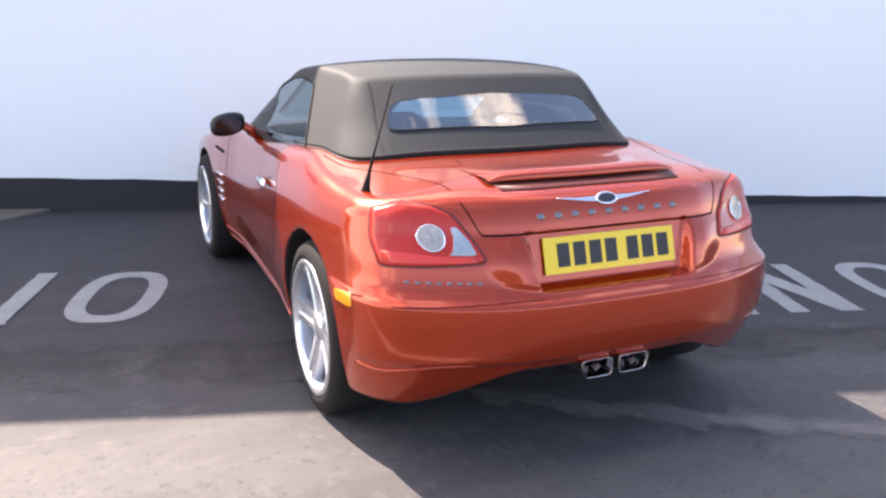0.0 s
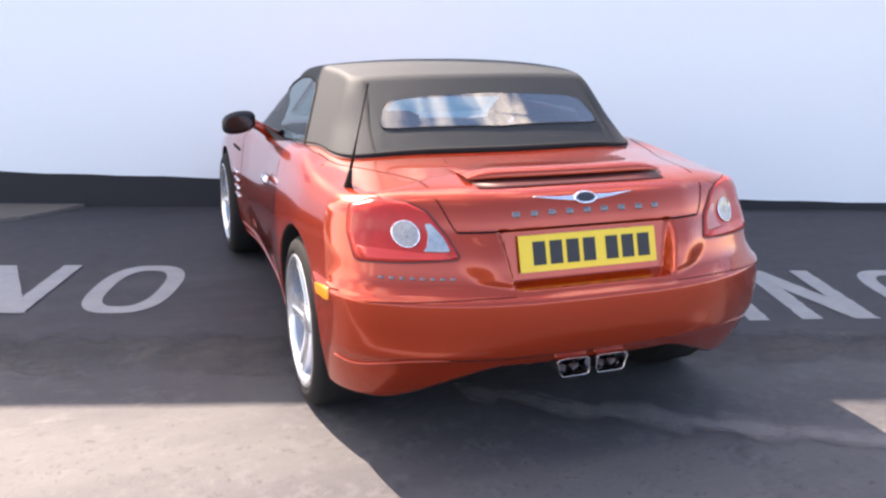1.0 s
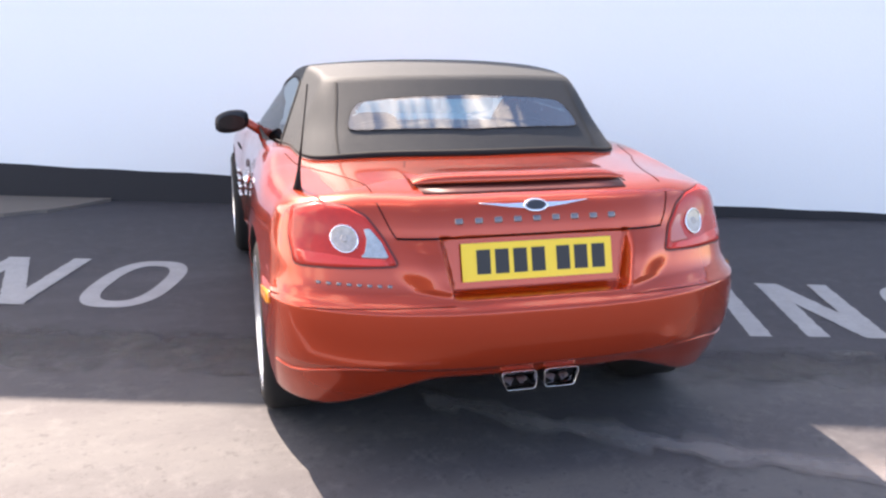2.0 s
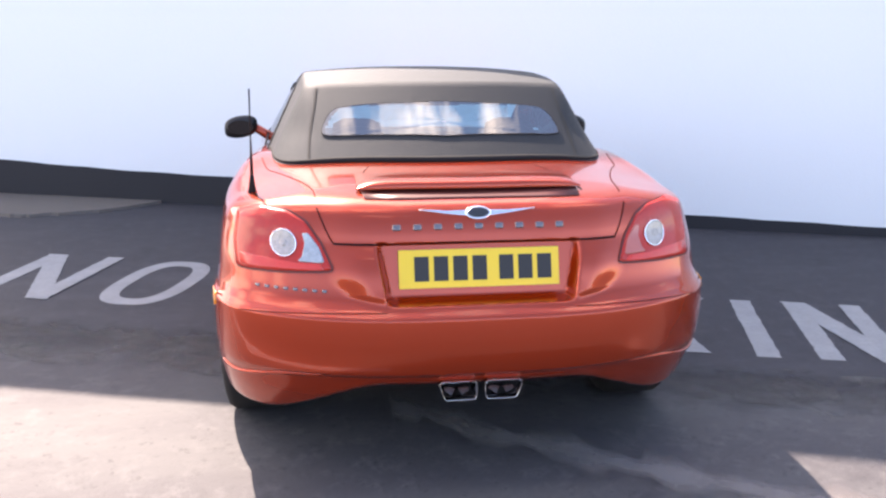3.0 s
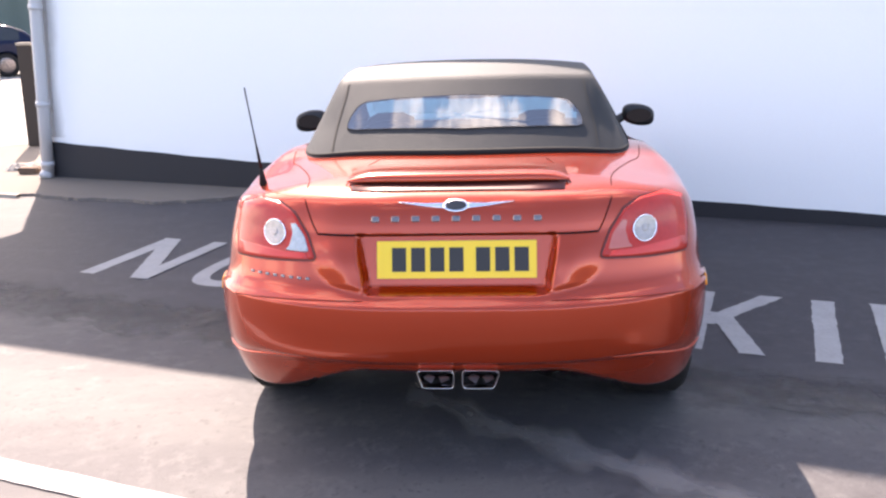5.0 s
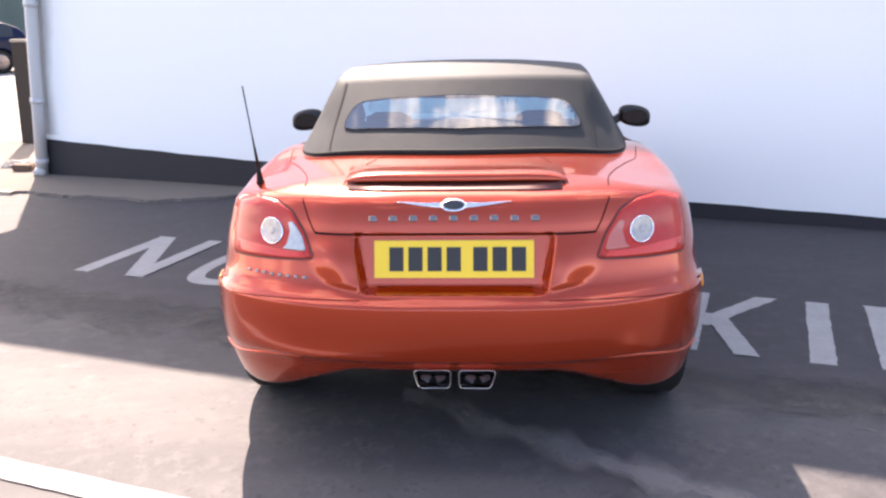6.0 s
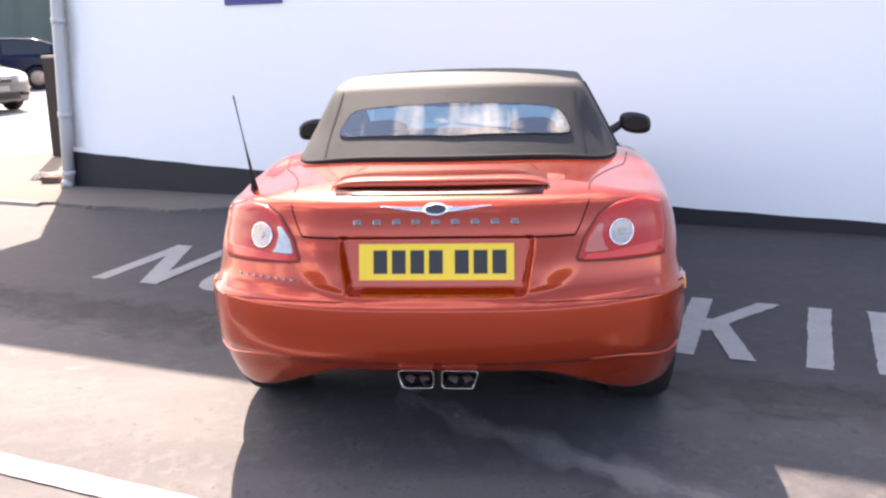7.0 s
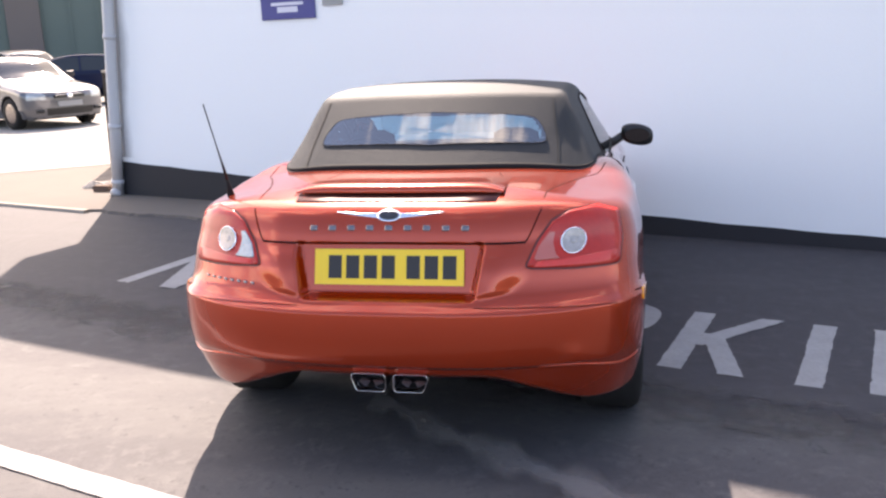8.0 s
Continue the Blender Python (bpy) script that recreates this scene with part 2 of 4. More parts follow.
def smooth_path(pts, n=60, closed=False):
    pts = np.asarray(pts, float)
    m = len(pts)
    out = []
    segs = m if closed else m - 1
    for s in range(segs):
        idx = [(s + k) % m if closed else min(max(s + k, 0), m - 1) for k in (-1, 0, 1, 2)]
        p0, p1, p2, p3 = pts[idx]
        for t in np.linspace(0, 1, max(n // segs, 2), endpoint=False):
            out.append(0.5 * (2 * p1 + (p2 - p0) * t + (2 * p0 - 5 * p1 + 4 * p2 - p3) * t**2 + (3 * p1 - p0 - 3 * p2 + p3) * t**3))
    if not closed:
        out.append(pts[-1])
    return np.array(out)


def rounded(pts, r=0.2, n=5):
    """A closed outline with its corners cut round; r is the share of each edge."""
    pts = np.asarray(pts, float)
    out = []
    for i, p in enumerate(pts):
        a, b = p + (pts[i - 1] - p) * r, p + (pts[(i + 1) % len(pts)] - p) * r
        out += [(1 - t) ** 2 * a + 2 * t * (1 - t) * p + t**2 * b for t in np.linspace(0, 1, n)]
    return np.array(out)


def facing(data, way):
    """Turns a mesh's faces so that they look along a direction."""
    if sum((p.normal.dot(Vector(way)) * p.area for p in data.polygons)) < 0:
        data.flip_normals()
    return data


def dense(outline, gap=0.012):
    outline = np.asarray(outline, float)
    out = []
    for i, p in enumerate(outline):
        q = outline[(i + 1) % len(outline)]
        k = max(int(np.linalg.norm(q - p) / gap), 1)
        out += [p + (q - p) * t for t in np.linspace(0, 1, k, endpoint=False)]
    return np.array(out)


def lie(f, axis, pts, start, end, lift=0.0):
    """Lays points (two coordinates) on the solid along an axis and lifts them off it; gives points and normals."""
    p = drop_on(f, axis, pts[:, 0], pts[:, 1], start, end)
    g = gradient(f, p, 0.004)
    g = g / np.maximum(np.linalg.norm(g, axis=1), 1e-6)[:, None]
    return p + g * lift, g


def patch(f, axis, outline, start, end, lift, rim=0.004, rings=9, name="patch"):
    """A pane with a rim that lies on the solid inside a closed outline."""
    out = dense(outline)
    mid = out.mean(0)
    rows = []
    if rim:
        rows.append(lie(f, axis, out, start, end, lift - rim)[0])
    for s in np.linspace(1, 0.02, rings):
        rows.append(lie(f, axis, mid + (out - mid) * s, start, end, lift)[0])
    return sheet(name, np.array(rows), closed=True)


def strip(f, axis, line, start, end, width=0.005, lift=0.0012, closed=False, name="strip"):
    """A narrow band along a line on the solid."""
    p, g = lie(f, axis, np.asarray(line, float), start, end, lift)
    d = np.gradient(p, axis=0) if not closed else np.roll(p, -1, 0) - np.roll(p, 1, 0)
    side = np.cross(d, g)
    side /= np.maximum(np.linalg.norm(side, axis=1), 1e-9)[:, None]
    grid = np.stack([p - side * width / 2, p + side * width / 2], 0)
    return sheet(name, grid, closed=closed)


def window_glass(name, tint, gloss=1.5):
    """A thin pane: tinted see-through with a mirror share that grows at grazing angles."""
    m = bpy.data.materials.new(name)
    m.use_nodes = True
    nodes, links = m.node_tree.nodes, m.node_tree.links
    nodes.remove(nodes["Principled BSDF"])
    clear, shine, mix, fres = nodes.new("ShaderNodeBsdfTransparent"), nodes.new("ShaderNodeBsdfGlossy"), nodes.new("ShaderNodeMixShader"), nodes.new("ShaderNodeFresnel")
    clear.inputs["Color"].default_value = (*tint, 1)
    shine.inputs["Roughness"].default_value = 0.02
    fres.inputs["IOR"].default_value = gloss
    links.new(fres.outputs[0], mix.inputs[0])
    links.new(clear.outputs[0], mix.inputs[1])
    links.new(shine.outputs[0], mix.inputs[2])
    links.new(mix.outputs[0], nodes["Material Output"].inputs["Surface"])
    return m


REARGLASS = window_glass("rear_window_glass", (0.18, 0.42, 0.50), 2.8)
SIDEGLASS = window_glass("side_window_glass", (0.32, 0.42, 0.43), 1.22)
SCREENGLASS = window_glass("windscreen_glass", (0.80, 0.90, 0.92), 1.5)


def asphalt(name, low, high, dusty, dust_from, pale=1.22):
    """Dark asphalt with pale chippings, dust in long drifts beside the wall and blotchy wear."""
    m = bpy.data.materials.new(name)
    m.use_nodes = True
    nodes, links = m.node_tree.nodes, m.node_tree.links
    b = nodes["Principled BSDF"]
    b.inputs["Roughness"].default_value = 0.75
    at = nodes.new("ShaderNodeTexCoord")
    drift = nodes.new("ShaderNodeMapping")
    drift.inputs["Rotation"].default_value, drift.inputs["Scale"].default_value = (0, 0, radians(17.5)), (0.35, 1.5, 1)
    links.new(at.outputs["Object"], drift.inputs["Vector"])

    def noise_at(scale, detail, rough=0.55, vector=None):
        n = nodes.new("ShaderNodeTexNoise")
        n.inputs["Scale"].default_value, n.inputs["Detail"].default_value, n.inputs["Roughness"].default_value = scale, detail, rough
        links.new(vector or at.outputs["Object"], n.inputs["Vector"])
        return n.outputs["Fac"]

    def spread(value, lo, hi):
        r = nodes.new("ShaderNodeMapRange")
        r.interpolation_type = "SMOOTHSTEP"
        r.inputs[1].default_value, r.inputs[2].default_value = lo, hi
        links.new(value, r.inputs[0])
        return r.outputs[0]

    def blend(fac, a, c):
        x = nodes.new("ShaderNodeMix")
        x.data_type = "RGBA"
        links.new(fac, x.inputs[0])
        for socket, v in ((x.inputs[6], a), (x.inputs[7], c)):
            if isinstance(v, tuple):
                socket.default_value = (*v, 1)
            else:
                links.new(v, socket)
        return x.outputs[2]

    grain = noise_at(260, 2, 0.7)
    stone = blend(spread(grain, 0.35, 0.68), low, high)
    dust = blend(spread(noise_at(1.0, 8, 0.6, drift.outputs["Vector"]), dust_from, dust_from + 0.26), stone, dusty)
    stain = blend(spread(noise_at(2.6, 7, 0.65), 0.57, 0.76), dust, tuple(0.8 * c for c in low))
    blotch = blend(spread(noise_at(11, 6, 0.75), 0.48, 0.74), stain, tuple(pale * c for c in dusty))
    blotch = blend(spread(noise_at(23, 5, 0.75), 0.55, 0.74), blotch, tuple(0.66 * c for c in low))
    blotch = blend(spread(noise_at(62, 3, 0.6), 0.64, 0.74), blotch, tuple(0.5 * c for c in low))
    links.new(blotch, b.inputs["Base Color"])
    bp = nodes.new("ShaderNodeBump")
    bp.inputs["Strength"].default_value, bp.inputs["Distance"].default_value = 0.45, 0.003
    links.new(grain, bp.inputs["Height"])
    links.new(bp.outputs["Normal"], b.inputs["Normal"])
    return m


ASPHALT = asphalt("old_grey_asphalt", (0.0425, 0.0390, 0.0445), (0.0675, 0.0645, 0.0680), (0.0785, 0.0760, 0.0765), 0.40)
DARKASPHALT = asphalt("dark_asphalt", (0.0208, 0.0195, 0.0245), (0.0375, 0.036, 0.0432), (0.0490, 0.047, 0.0530), 0.50, 1.0)


def worn_away(name, base, lo, hi):
    """Old paint of which only scraps are left."""
    m = material(name, base, 0.8, 0, 0, 0.5, 6, 90, 0.3)
    nodes, links = m.node_tree.nodes, m.node_tree.links
    n, r, at = nodes.new("ShaderNodeTexNoise"), nodes.new("ShaderNodeMapRange"), nodes.new("ShaderNodeTexCoord")
    n.inputs["Scale"].default_value, n.inputs["Detail"].default_value, n.inputs["Roughness"].default_value = 4.5, 8, 0.7
    r.inputs[1].default_value, r.inputs[2].default_value = lo, hi
    links.new(at.outputs["Object"], n.inputs["Vector"])
    links.new(n.outputs["Fac"], r.inputs[0])
    links.new(r.outputs[0], nodes["Principled BSDF"].inputs["Alpha"])
    return m


def faded(m, lo=0.0, hi=1.0, grain=0.9):
    """Lets a surface thin out where its mesh says so (the attribute cover, 1 for full), broken up by grain."""
    nodes, links = m.node_tree.nodes, m.node_tree.links
    cover, grit, r, at = nodes.new("ShaderNodeAttribute"), nodes.new("ShaderNodeTexNoise"), nodes.new("ShaderNodeMapRange"), nodes.new("ShaderNodeTexCoord")
    add, times = nodes.new("ShaderNodeMath"), nodes.new("ShaderNodeMath")
    cover.attribute_name = "cover"
    grit.inputs["Scale"].default_value, grit.inputs["Detail"].default_value, grit.inputs["Roughness"].default_value = 5.0, 8, 0.7
    links.new(at.outputs["Object"], grit.inputs["Vector"])
    add.operation, times.operation, times.inputs[1].default_value = "ADD", "MULTIPLY", grain
    links.new(grit.outputs["Fac"], times.inputs[0])
    links.new(times.outputs[0], add.inputs[0])
    links.new(cover.outputs["Fac"], add.inputs[1])
    r.inputs[1].default_value, r.inputs[2].default_value, r.inputs[3].default_value, r.inputs[4].default_value = 0.45, 1.05, lo, hi
    links.new(add.outputs[0], r.inputs[0])
    links.new(r.outputs[0], nodes["Principled BSDF"].inputs["Alpha"])
    return m


def cover(data, rows):
    """How full each row of points of a sheet is laid."""
    n = len(data.vertices) // len(rows)
    data.attributes.new("cover", "FLOAT", "POINT").data.foreach_set("value", np.repeat(np.asarray(rows, float), n))
    return data


faded(DARKASPHALT)
DRIFT = worn_away("pale_dust", (0.115, 0.110, 0.105), 0.46, 0.72)
SCUFF = faded(material("scuffed_old_paint", (0.20, 0.182, 0.178), 0.85, 0, 0, 0.5, 6, 90, 0.3), 0.0, 0.85)
DARKWALL = material("dark_plain_wall", (0.10, 0.092, 0.086), 0.9, 0, 0, 0.4, 0.8, 20, 0.3)
PALEYARD = material("pale_concrete_yard", (0.27, 0.265, 0.25), 0.9, 0, 0, 0.35, 1.0, 40, 0.3)
KERB = material("pale_kerb", (0.30, 0.27, 0.23), 0.9, 0, 0, 0.4, 5, 60, 0.4)


# ---- the setting: ground, white building, pavement ----
WALL_DIR = Vector((0.9525, -0.3048, 0))      # along the white wall, from its free end
WALL_OUT = Vector((-0.3048, -0.9525, 0))     # out of the wall, to the yard
WALL_AT = Vector((-4.42, 5.68, 0))           # foot of the wall at its free end


def on_wall(s, out, z):
    return WALL_AT + WALL_DIR * s + WALL_OUT * out + Vector((0, 0, z))


def wall_matrix():
    m = Matrix.Identity(4)
    for i in range(3):
        m[i][0], m[i][1], m[i][3] = WALL_DIR[i], -WALL_OUT[i], WALL_AT[i]
    return m


WM = wall_matrix()


def rise(x, y):
    """The old surface stands a little higher than the strip along the wall and falls to it behind the car."""
    return 0.062 * (1 - step(0.15, 1.35, np.asarray(y + 0.16 * x, float)))


def on_ground(x, y, z=0.0):
    return (x, y, float(rise(x, y)) + z)


def build_ground():
    xs = np.concatenate([[-400, -120, -40], np.linspace(-16, 12, 113), [40, 120, 400]])
    ys = np.concatenate([[-400, -120, -40], np.linspace(-10, 26, 145), [60, 140, 400]])
    rng = np.random.default_rng(4)
    grid = np.array([[on_ground(x, y, -0.0015 * rng.random()) for x in xs] for y in ys])
    ob = part("ground", sheet("ground", grid), ASPHALT, None)
    tagged(ob, "worn dark grey asphalt yard with pale dusty streaks", "ground", kind="structure")


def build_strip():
    """A darker asphalt along the wall, thinning out over the old surface at a ragged edge."""
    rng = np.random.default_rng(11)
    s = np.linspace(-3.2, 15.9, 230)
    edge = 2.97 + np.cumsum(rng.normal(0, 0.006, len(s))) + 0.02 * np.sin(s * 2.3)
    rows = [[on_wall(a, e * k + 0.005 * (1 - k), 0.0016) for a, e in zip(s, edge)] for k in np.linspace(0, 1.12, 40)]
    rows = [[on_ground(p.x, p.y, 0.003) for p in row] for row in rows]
    tagged(part("road", cover(sheet("road", np.array(rows)), 1 - step(0.80, 1.12, np.linspace(0, 1.12, 40))), DARKASPHALT, None), "darker asphalt strip along the white wall", "asphalt", kind="structure")


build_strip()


def build_drift():
    """Pale dust and grit lying along the joint of the two surfaces."""
    rng = np.random.default_rng(12)
    s = np.linspace(-3.0, 12.0, 160)
    wide = 0.10 + 0.10 * np.abs(np.sin(s * 1.1)) + rng.random(len(s)) * 0.06
    rows = [[on_wall(a, 3.02 + k * w + 0.05 * math.sin(a * 1.7), 0.0) for a, w in zip(s, wide)] for k in (-1.0, -0.3, 0.4, 1.2)]
    rows = [[on_ground(p.x, p.y, 0.0045) for p in row] for row in rows]
    tagged(part("dust_drift", sheet("dust_drift", np.array(rows)), DRIFT, None), "pale dust lying along the asphalt joint", "dust", kind="structure")


build_drift()


def build_wall():
    L, H, D = 16.0, 4.43, 5.0
    bm = box(0.045, L, 0, D, -0.1, H)
    for v in bm.verts:   # the free end leans a little
        if v.co.x < 0.2:
            v.co.x += 0.10 * min(v.co.z, 2.9)
    for v in bm.verts:   # and the roof line climbs slowly along the wall
        if v.co.z > 3:
            v.co.z += 0.03 * (v.co.x - 1.0)
    bm.transform(WM)
    ob = part("wall_north", bm, WHITEWALL, None)
    tagged(ob, "long white painted rendered wall of a low building", "wall", kind="structure")
    # black band at its foot, higher at the free end because the yard climbs
    n = 60
    rows = []
    for out, low in ((0.0, 1), (0.018, 1), (0.018, 0), (0.0, 0)):
        rows.append([on_wall(s, out, -0.05 if low else float(curve(s, [(-0.1, 0.39), (1.28, 0.321), (2.4, 0.271), (3.7, 0.24), (5.73, 0.152), (6.4, 0.124), (7.6, 0.095), (9.5, 0.06), (11, 0.05)])) + (0.003 * math.sin(s * 9.7)) - (0.004 if out == 0 else 0)) for s in np.linspace(0.075, 10.9, n)])
    band = part("baseboard", sheet("baseboard", np.array(rows), smooth=False), BAND, None)
    tagged(band, "black painted band along the foot of the white wall", "band", kind="structure")
    roof = box(-0.1, L + 0.3, -0.06, D + 0.2, H + 0.003, H + 0.12, 0.01)
    for v in roof.verts:
        v.co.z += 0.03 * (v.co.x - 1.0)
    roof.transform(WM)
    # unseen overhang, added to put the jog in the building's shadow
    fascia = box(-0.26, 0.15, 0.05, D, 2.97, H - 0.045, 0.01)
    fascia.transform(WM)
    tagged(part("trim", fascia, BROWN, None), "unseen dark box added above the wall's end for its shadow", "eave", kind="structure")
    tagged(part("roof_edge", roof, BROWN, None), "dark flat roof edge of the white building", "roof", kind="structure")


def build_pavement():
    # a pale strip of old concrete along the wall's foot that runs on past the building's end
    line = [(-14.0, 0.80), (-4.0, 0.80), (-0.08, 0.80), (-0.07, 0.80), (1.2, 0.78), (2.0, 0.72), (2.45, 0.50), (2.7, 0.12), (2.75, 0.045)]
    top = []
    rng = np.random.default_rng(31)
    ss = np.array([p[0] for p in line])
    worn = []
    for s in np.concatenate([[-14.0, -4.0, -0.08, -0.07], np.linspace(0.0, 2.75, 90)]):
        ragged = 0.018 * math.sin(s * 7.3) + 0.012 * math.sin(s * 17.1 + 1) + rng.normal(0, 0.008)
        worn.append((float(s), float(np.interp(s, ss, [p[1] for p in line])) + (ragged if 0.5 < s < 2.7 else 0.0)))
    for s, out in worn:
        top.append([on_wall(s, out, 0.0), on_wall(s, out - 0.012, 0.028), on_wall(s, -4.0 if s < -0.075 else min(0.03, out - 0.012), 0.028)])
    ob = part("pavement", sheet("pavement", np.array(top), smooth=False), CONCRETE, None)
    tagged(ob, "pale worn concrete strip with a low edge along the wall", "pavement", kind="structure")
    rows = [[on_wall(s, out, z) for s in np.linspace(-14, 0.5, 80)] for out, z in ((0.862, 0.0), (0.855, 0.032), (0.80, 0.034), (0.795, 0.02))]
    tagged(part("kerb", sheet("kerb", np.array(rows), smooth=False), KERB, None), "low pale kerb along the concrete strip", "kerb", kind="structure")
    a, d, n = Vector((-6.97, 7.14, 0.034)), Vector((0.849, 0.528, 0)), Vector((-0.528, 0.849, 0))
    rows = [[a + d * s + n * k for s in np.linspace(-24, 40, 33)] for k in np.linspace(0, 40, 21)]
    tagged(part("car_park", sheet("car_park", np.array(rows)), PALEYARD, None), "bright pale concrete car park in full sun", "car park", kind="structure")
    # unseen plain wall, added behind the camera for the car's paint to reflect
    tagged(part("wall_south", box(-60, 60, -34.5, -34.0, -0.1, 4.2), DARKWALL, None), "unseen plain dark wall added behind the camera", "wall", kind="structure")


build_ground()
build_wall()
build_pavement()


# ---- road markings ----
LET_DIR = Vector((0.9535, -0.3013, 0))
LET_UP = Vector((0.3013, 0.9535, 0))
LET_AT = Vector((-2.50, 2.34, 0.0))


def bar(poly, z=0.006):
    """A painted stroke on the asphalt from corners in the letters' own plane, with worn edges."""
    out = dense(poly, 0.03)
    rng = np.random.default_rng(int(abs(out.sum()) * 1000))
    out = out + rng.normal(0, 0.0022, out.shape)
    bm = bmesh.new()
    verts = [bm.verts.new(LET_AT + LET_DIR * a + LET_UP * b + Vector((0, 0, z))) for a, b in out]
    f = bm.faces.new(verts)
    bmesh.ops.triangulate(bm, faces=[f])
    return bm


def stroke(a, b, w):
    """A straight stroke from a to b, cut level at both ends."""
    return [(a[0] - w / 2, a[1]), (a[0] + w / 2, a[1]), (b[0] + w / 2, b[1]), (b[0] - w / 2, b[1])]


def ring(cx, cy, rx, ry, w, gap=None):
    bm = bmesh.new()
    rows = []
    angles = np.linspace(0, 2 * np.pi, 49) if gap is None else np.linspace(gap[0], gap[1], 40)
    for t in angles:
        c, s = np.sign(math.cos(t)) * abs(math.cos(t)) ** 0.75, np.sign(math.sin(t)) * abs(math.sin(t)) ** 0.75
        rows.append([bm.verts.new(LET_AT + LET_DIR * (cx + (rx - q[0]) * c) + LET_UP * (cy + (ry - q[1]) * s) + Vector((0, 0, 0.006))) for q in ((0, 0), (w, w * 1.05))])
    for p, q in zip(rows, rows[1:]):
        bm.faces.new((p[0], q[0], q[1], p[1]))
    return bm


def join(*bms):
    bm = bmesh.new()
    for b in bms:
        data = bpy.data.meshes.new("tmp")
        b.to_mesh(data)
        bm.from_mesh(data)
        b.free()
        bpy.data.meshes.remove(data)
    return bm


def build_letters():
    W, H = 0.112, 0.855
    glyphs = {
        "letter_n": lambda x, d=0.30: join(bar(stroke((x, 0), (x, H), W)), bar(stroke((x + d, 0), (x, H), W * 1.25), 0.0072), bar(stroke((x + d, 0), (x + d, H), W), 0.0084)),
        "letter_o": lambda x: ring(x + 0.17, H / 2, 0.235, H / 2, 0.10),
        "letter_k": lambda x: join(bar(stroke((x, 0), (x, H), W)), bar(stroke((x + 0.03, 0.34), (x + 0.35, H), W), 0.0072), bar(stroke((x + 0.275, 0), (x + 0.10, 0.52), W), 0.0084)),
        "letter_i": lambda x: bar(stroke((x, 0), (x, H), W)),
        "letter_r": lambda x: join(bar(stroke((x, 0), (x, H), W)), ring(x + 0.17, 0.60, 0.265, 0.255, 0.10, (-math.pi / 2, math.pi / 2)), bar([(x, H), (x + 0.17, H), (x + 0.17, H - 0.105), (x, H - 0.105)], 0.0072), bar([(x, 0.45), (x + 0.17, 0.45), (x + 0.17, 0.345), (x, 0.345)], 0.0072), bar(stroke((x + 0.32, 0), (x + 0.15, 0.40), W), 0.0084)),
        "letter_g": lambda x: join(ring(x + 0.17, H / 2, 0.235, H / 2, 0.10, (0.55, 2 * math.pi - 0.4)), bar([(x + 0.17, 0.42), (x + 0.405, 0.42), (x + 0.405, 0.32), (x + 0.17, 0.32)], 0.0072)),
    }
    for name, x, b in (("letter_n", 0.01, 0.09), ("letter_o", 0.755, 0.09), ("letter_r", 3.06, 0.0), ("letter_k", 3.70, -0.04), ("letter_i", 4.30, -0.035), ("letter_n", 4.59, -0.015), ("letter_g", 5.24, 0.0)):
        bm = glyphs[name](x, 0.41) if x < 0.1 else glyphs[name](x)
        bmesh.ops.translate(bm, verts=bm.verts[:], vec=LET_UP * b)
        ob = part(name, bm, ROADPAINT, None)
        tagged(ob, "worn white letter painted on dark asphalt", "road marking", "painted warning on the yard", "structure")
    # worn white bay line in the sun
    rng = np.random.default_rng(8)
    rows = [[on_ground(-5.2 + 4.85 * t, 1.19 - 0.322 * 4.85 * t + o + rng.normal(0, 0.0016), 0.005) for t in np.linspace(0, 1, 120)] for o in (-0.113, -0.05, 0.0)]
    tagged(part("bay_line", sheet("bay_line", np.array(rows)), ROADPAINT, None), "white painted line on sunlit asphalt", "road marking", kind="structure")
    # old scuffed line, mostly worn away
    spine = smooth_path([(-0.24, 0.62), (-0.10, 0.52), (0.10, 0.32), (0.36, 0.15), (0.59, -0.02), (0.80, -0.14), (1.3, -0.44)], 90)
    rows = [[on_ground(x, y + o * (1 + 0.35 * math.sin(k * 0.31) + 0.2 * math.sin(k * 0.83)) + rng.normal(0, 0.004), 0.0055) for k, (x, y) in enumerate(spine)] for o in (-0.12, -0.06, -0.02, 0.03, 0.07, 0.13)]
    tagged(part("scuffed_line", cover(sheet("scuffed_line", np.array(rows)), (0, 0.35, 0.55, 0.55, 0.35, 0)), SCUFF, None), "faded grey remains of an old painted line", "road marking", kind="structure")


build_letters()


# ---- the car: an open two-seater with its soft top up ----
AXLE_R, AXLE_F = (0.742, 0.372), (3.145, 0.33)


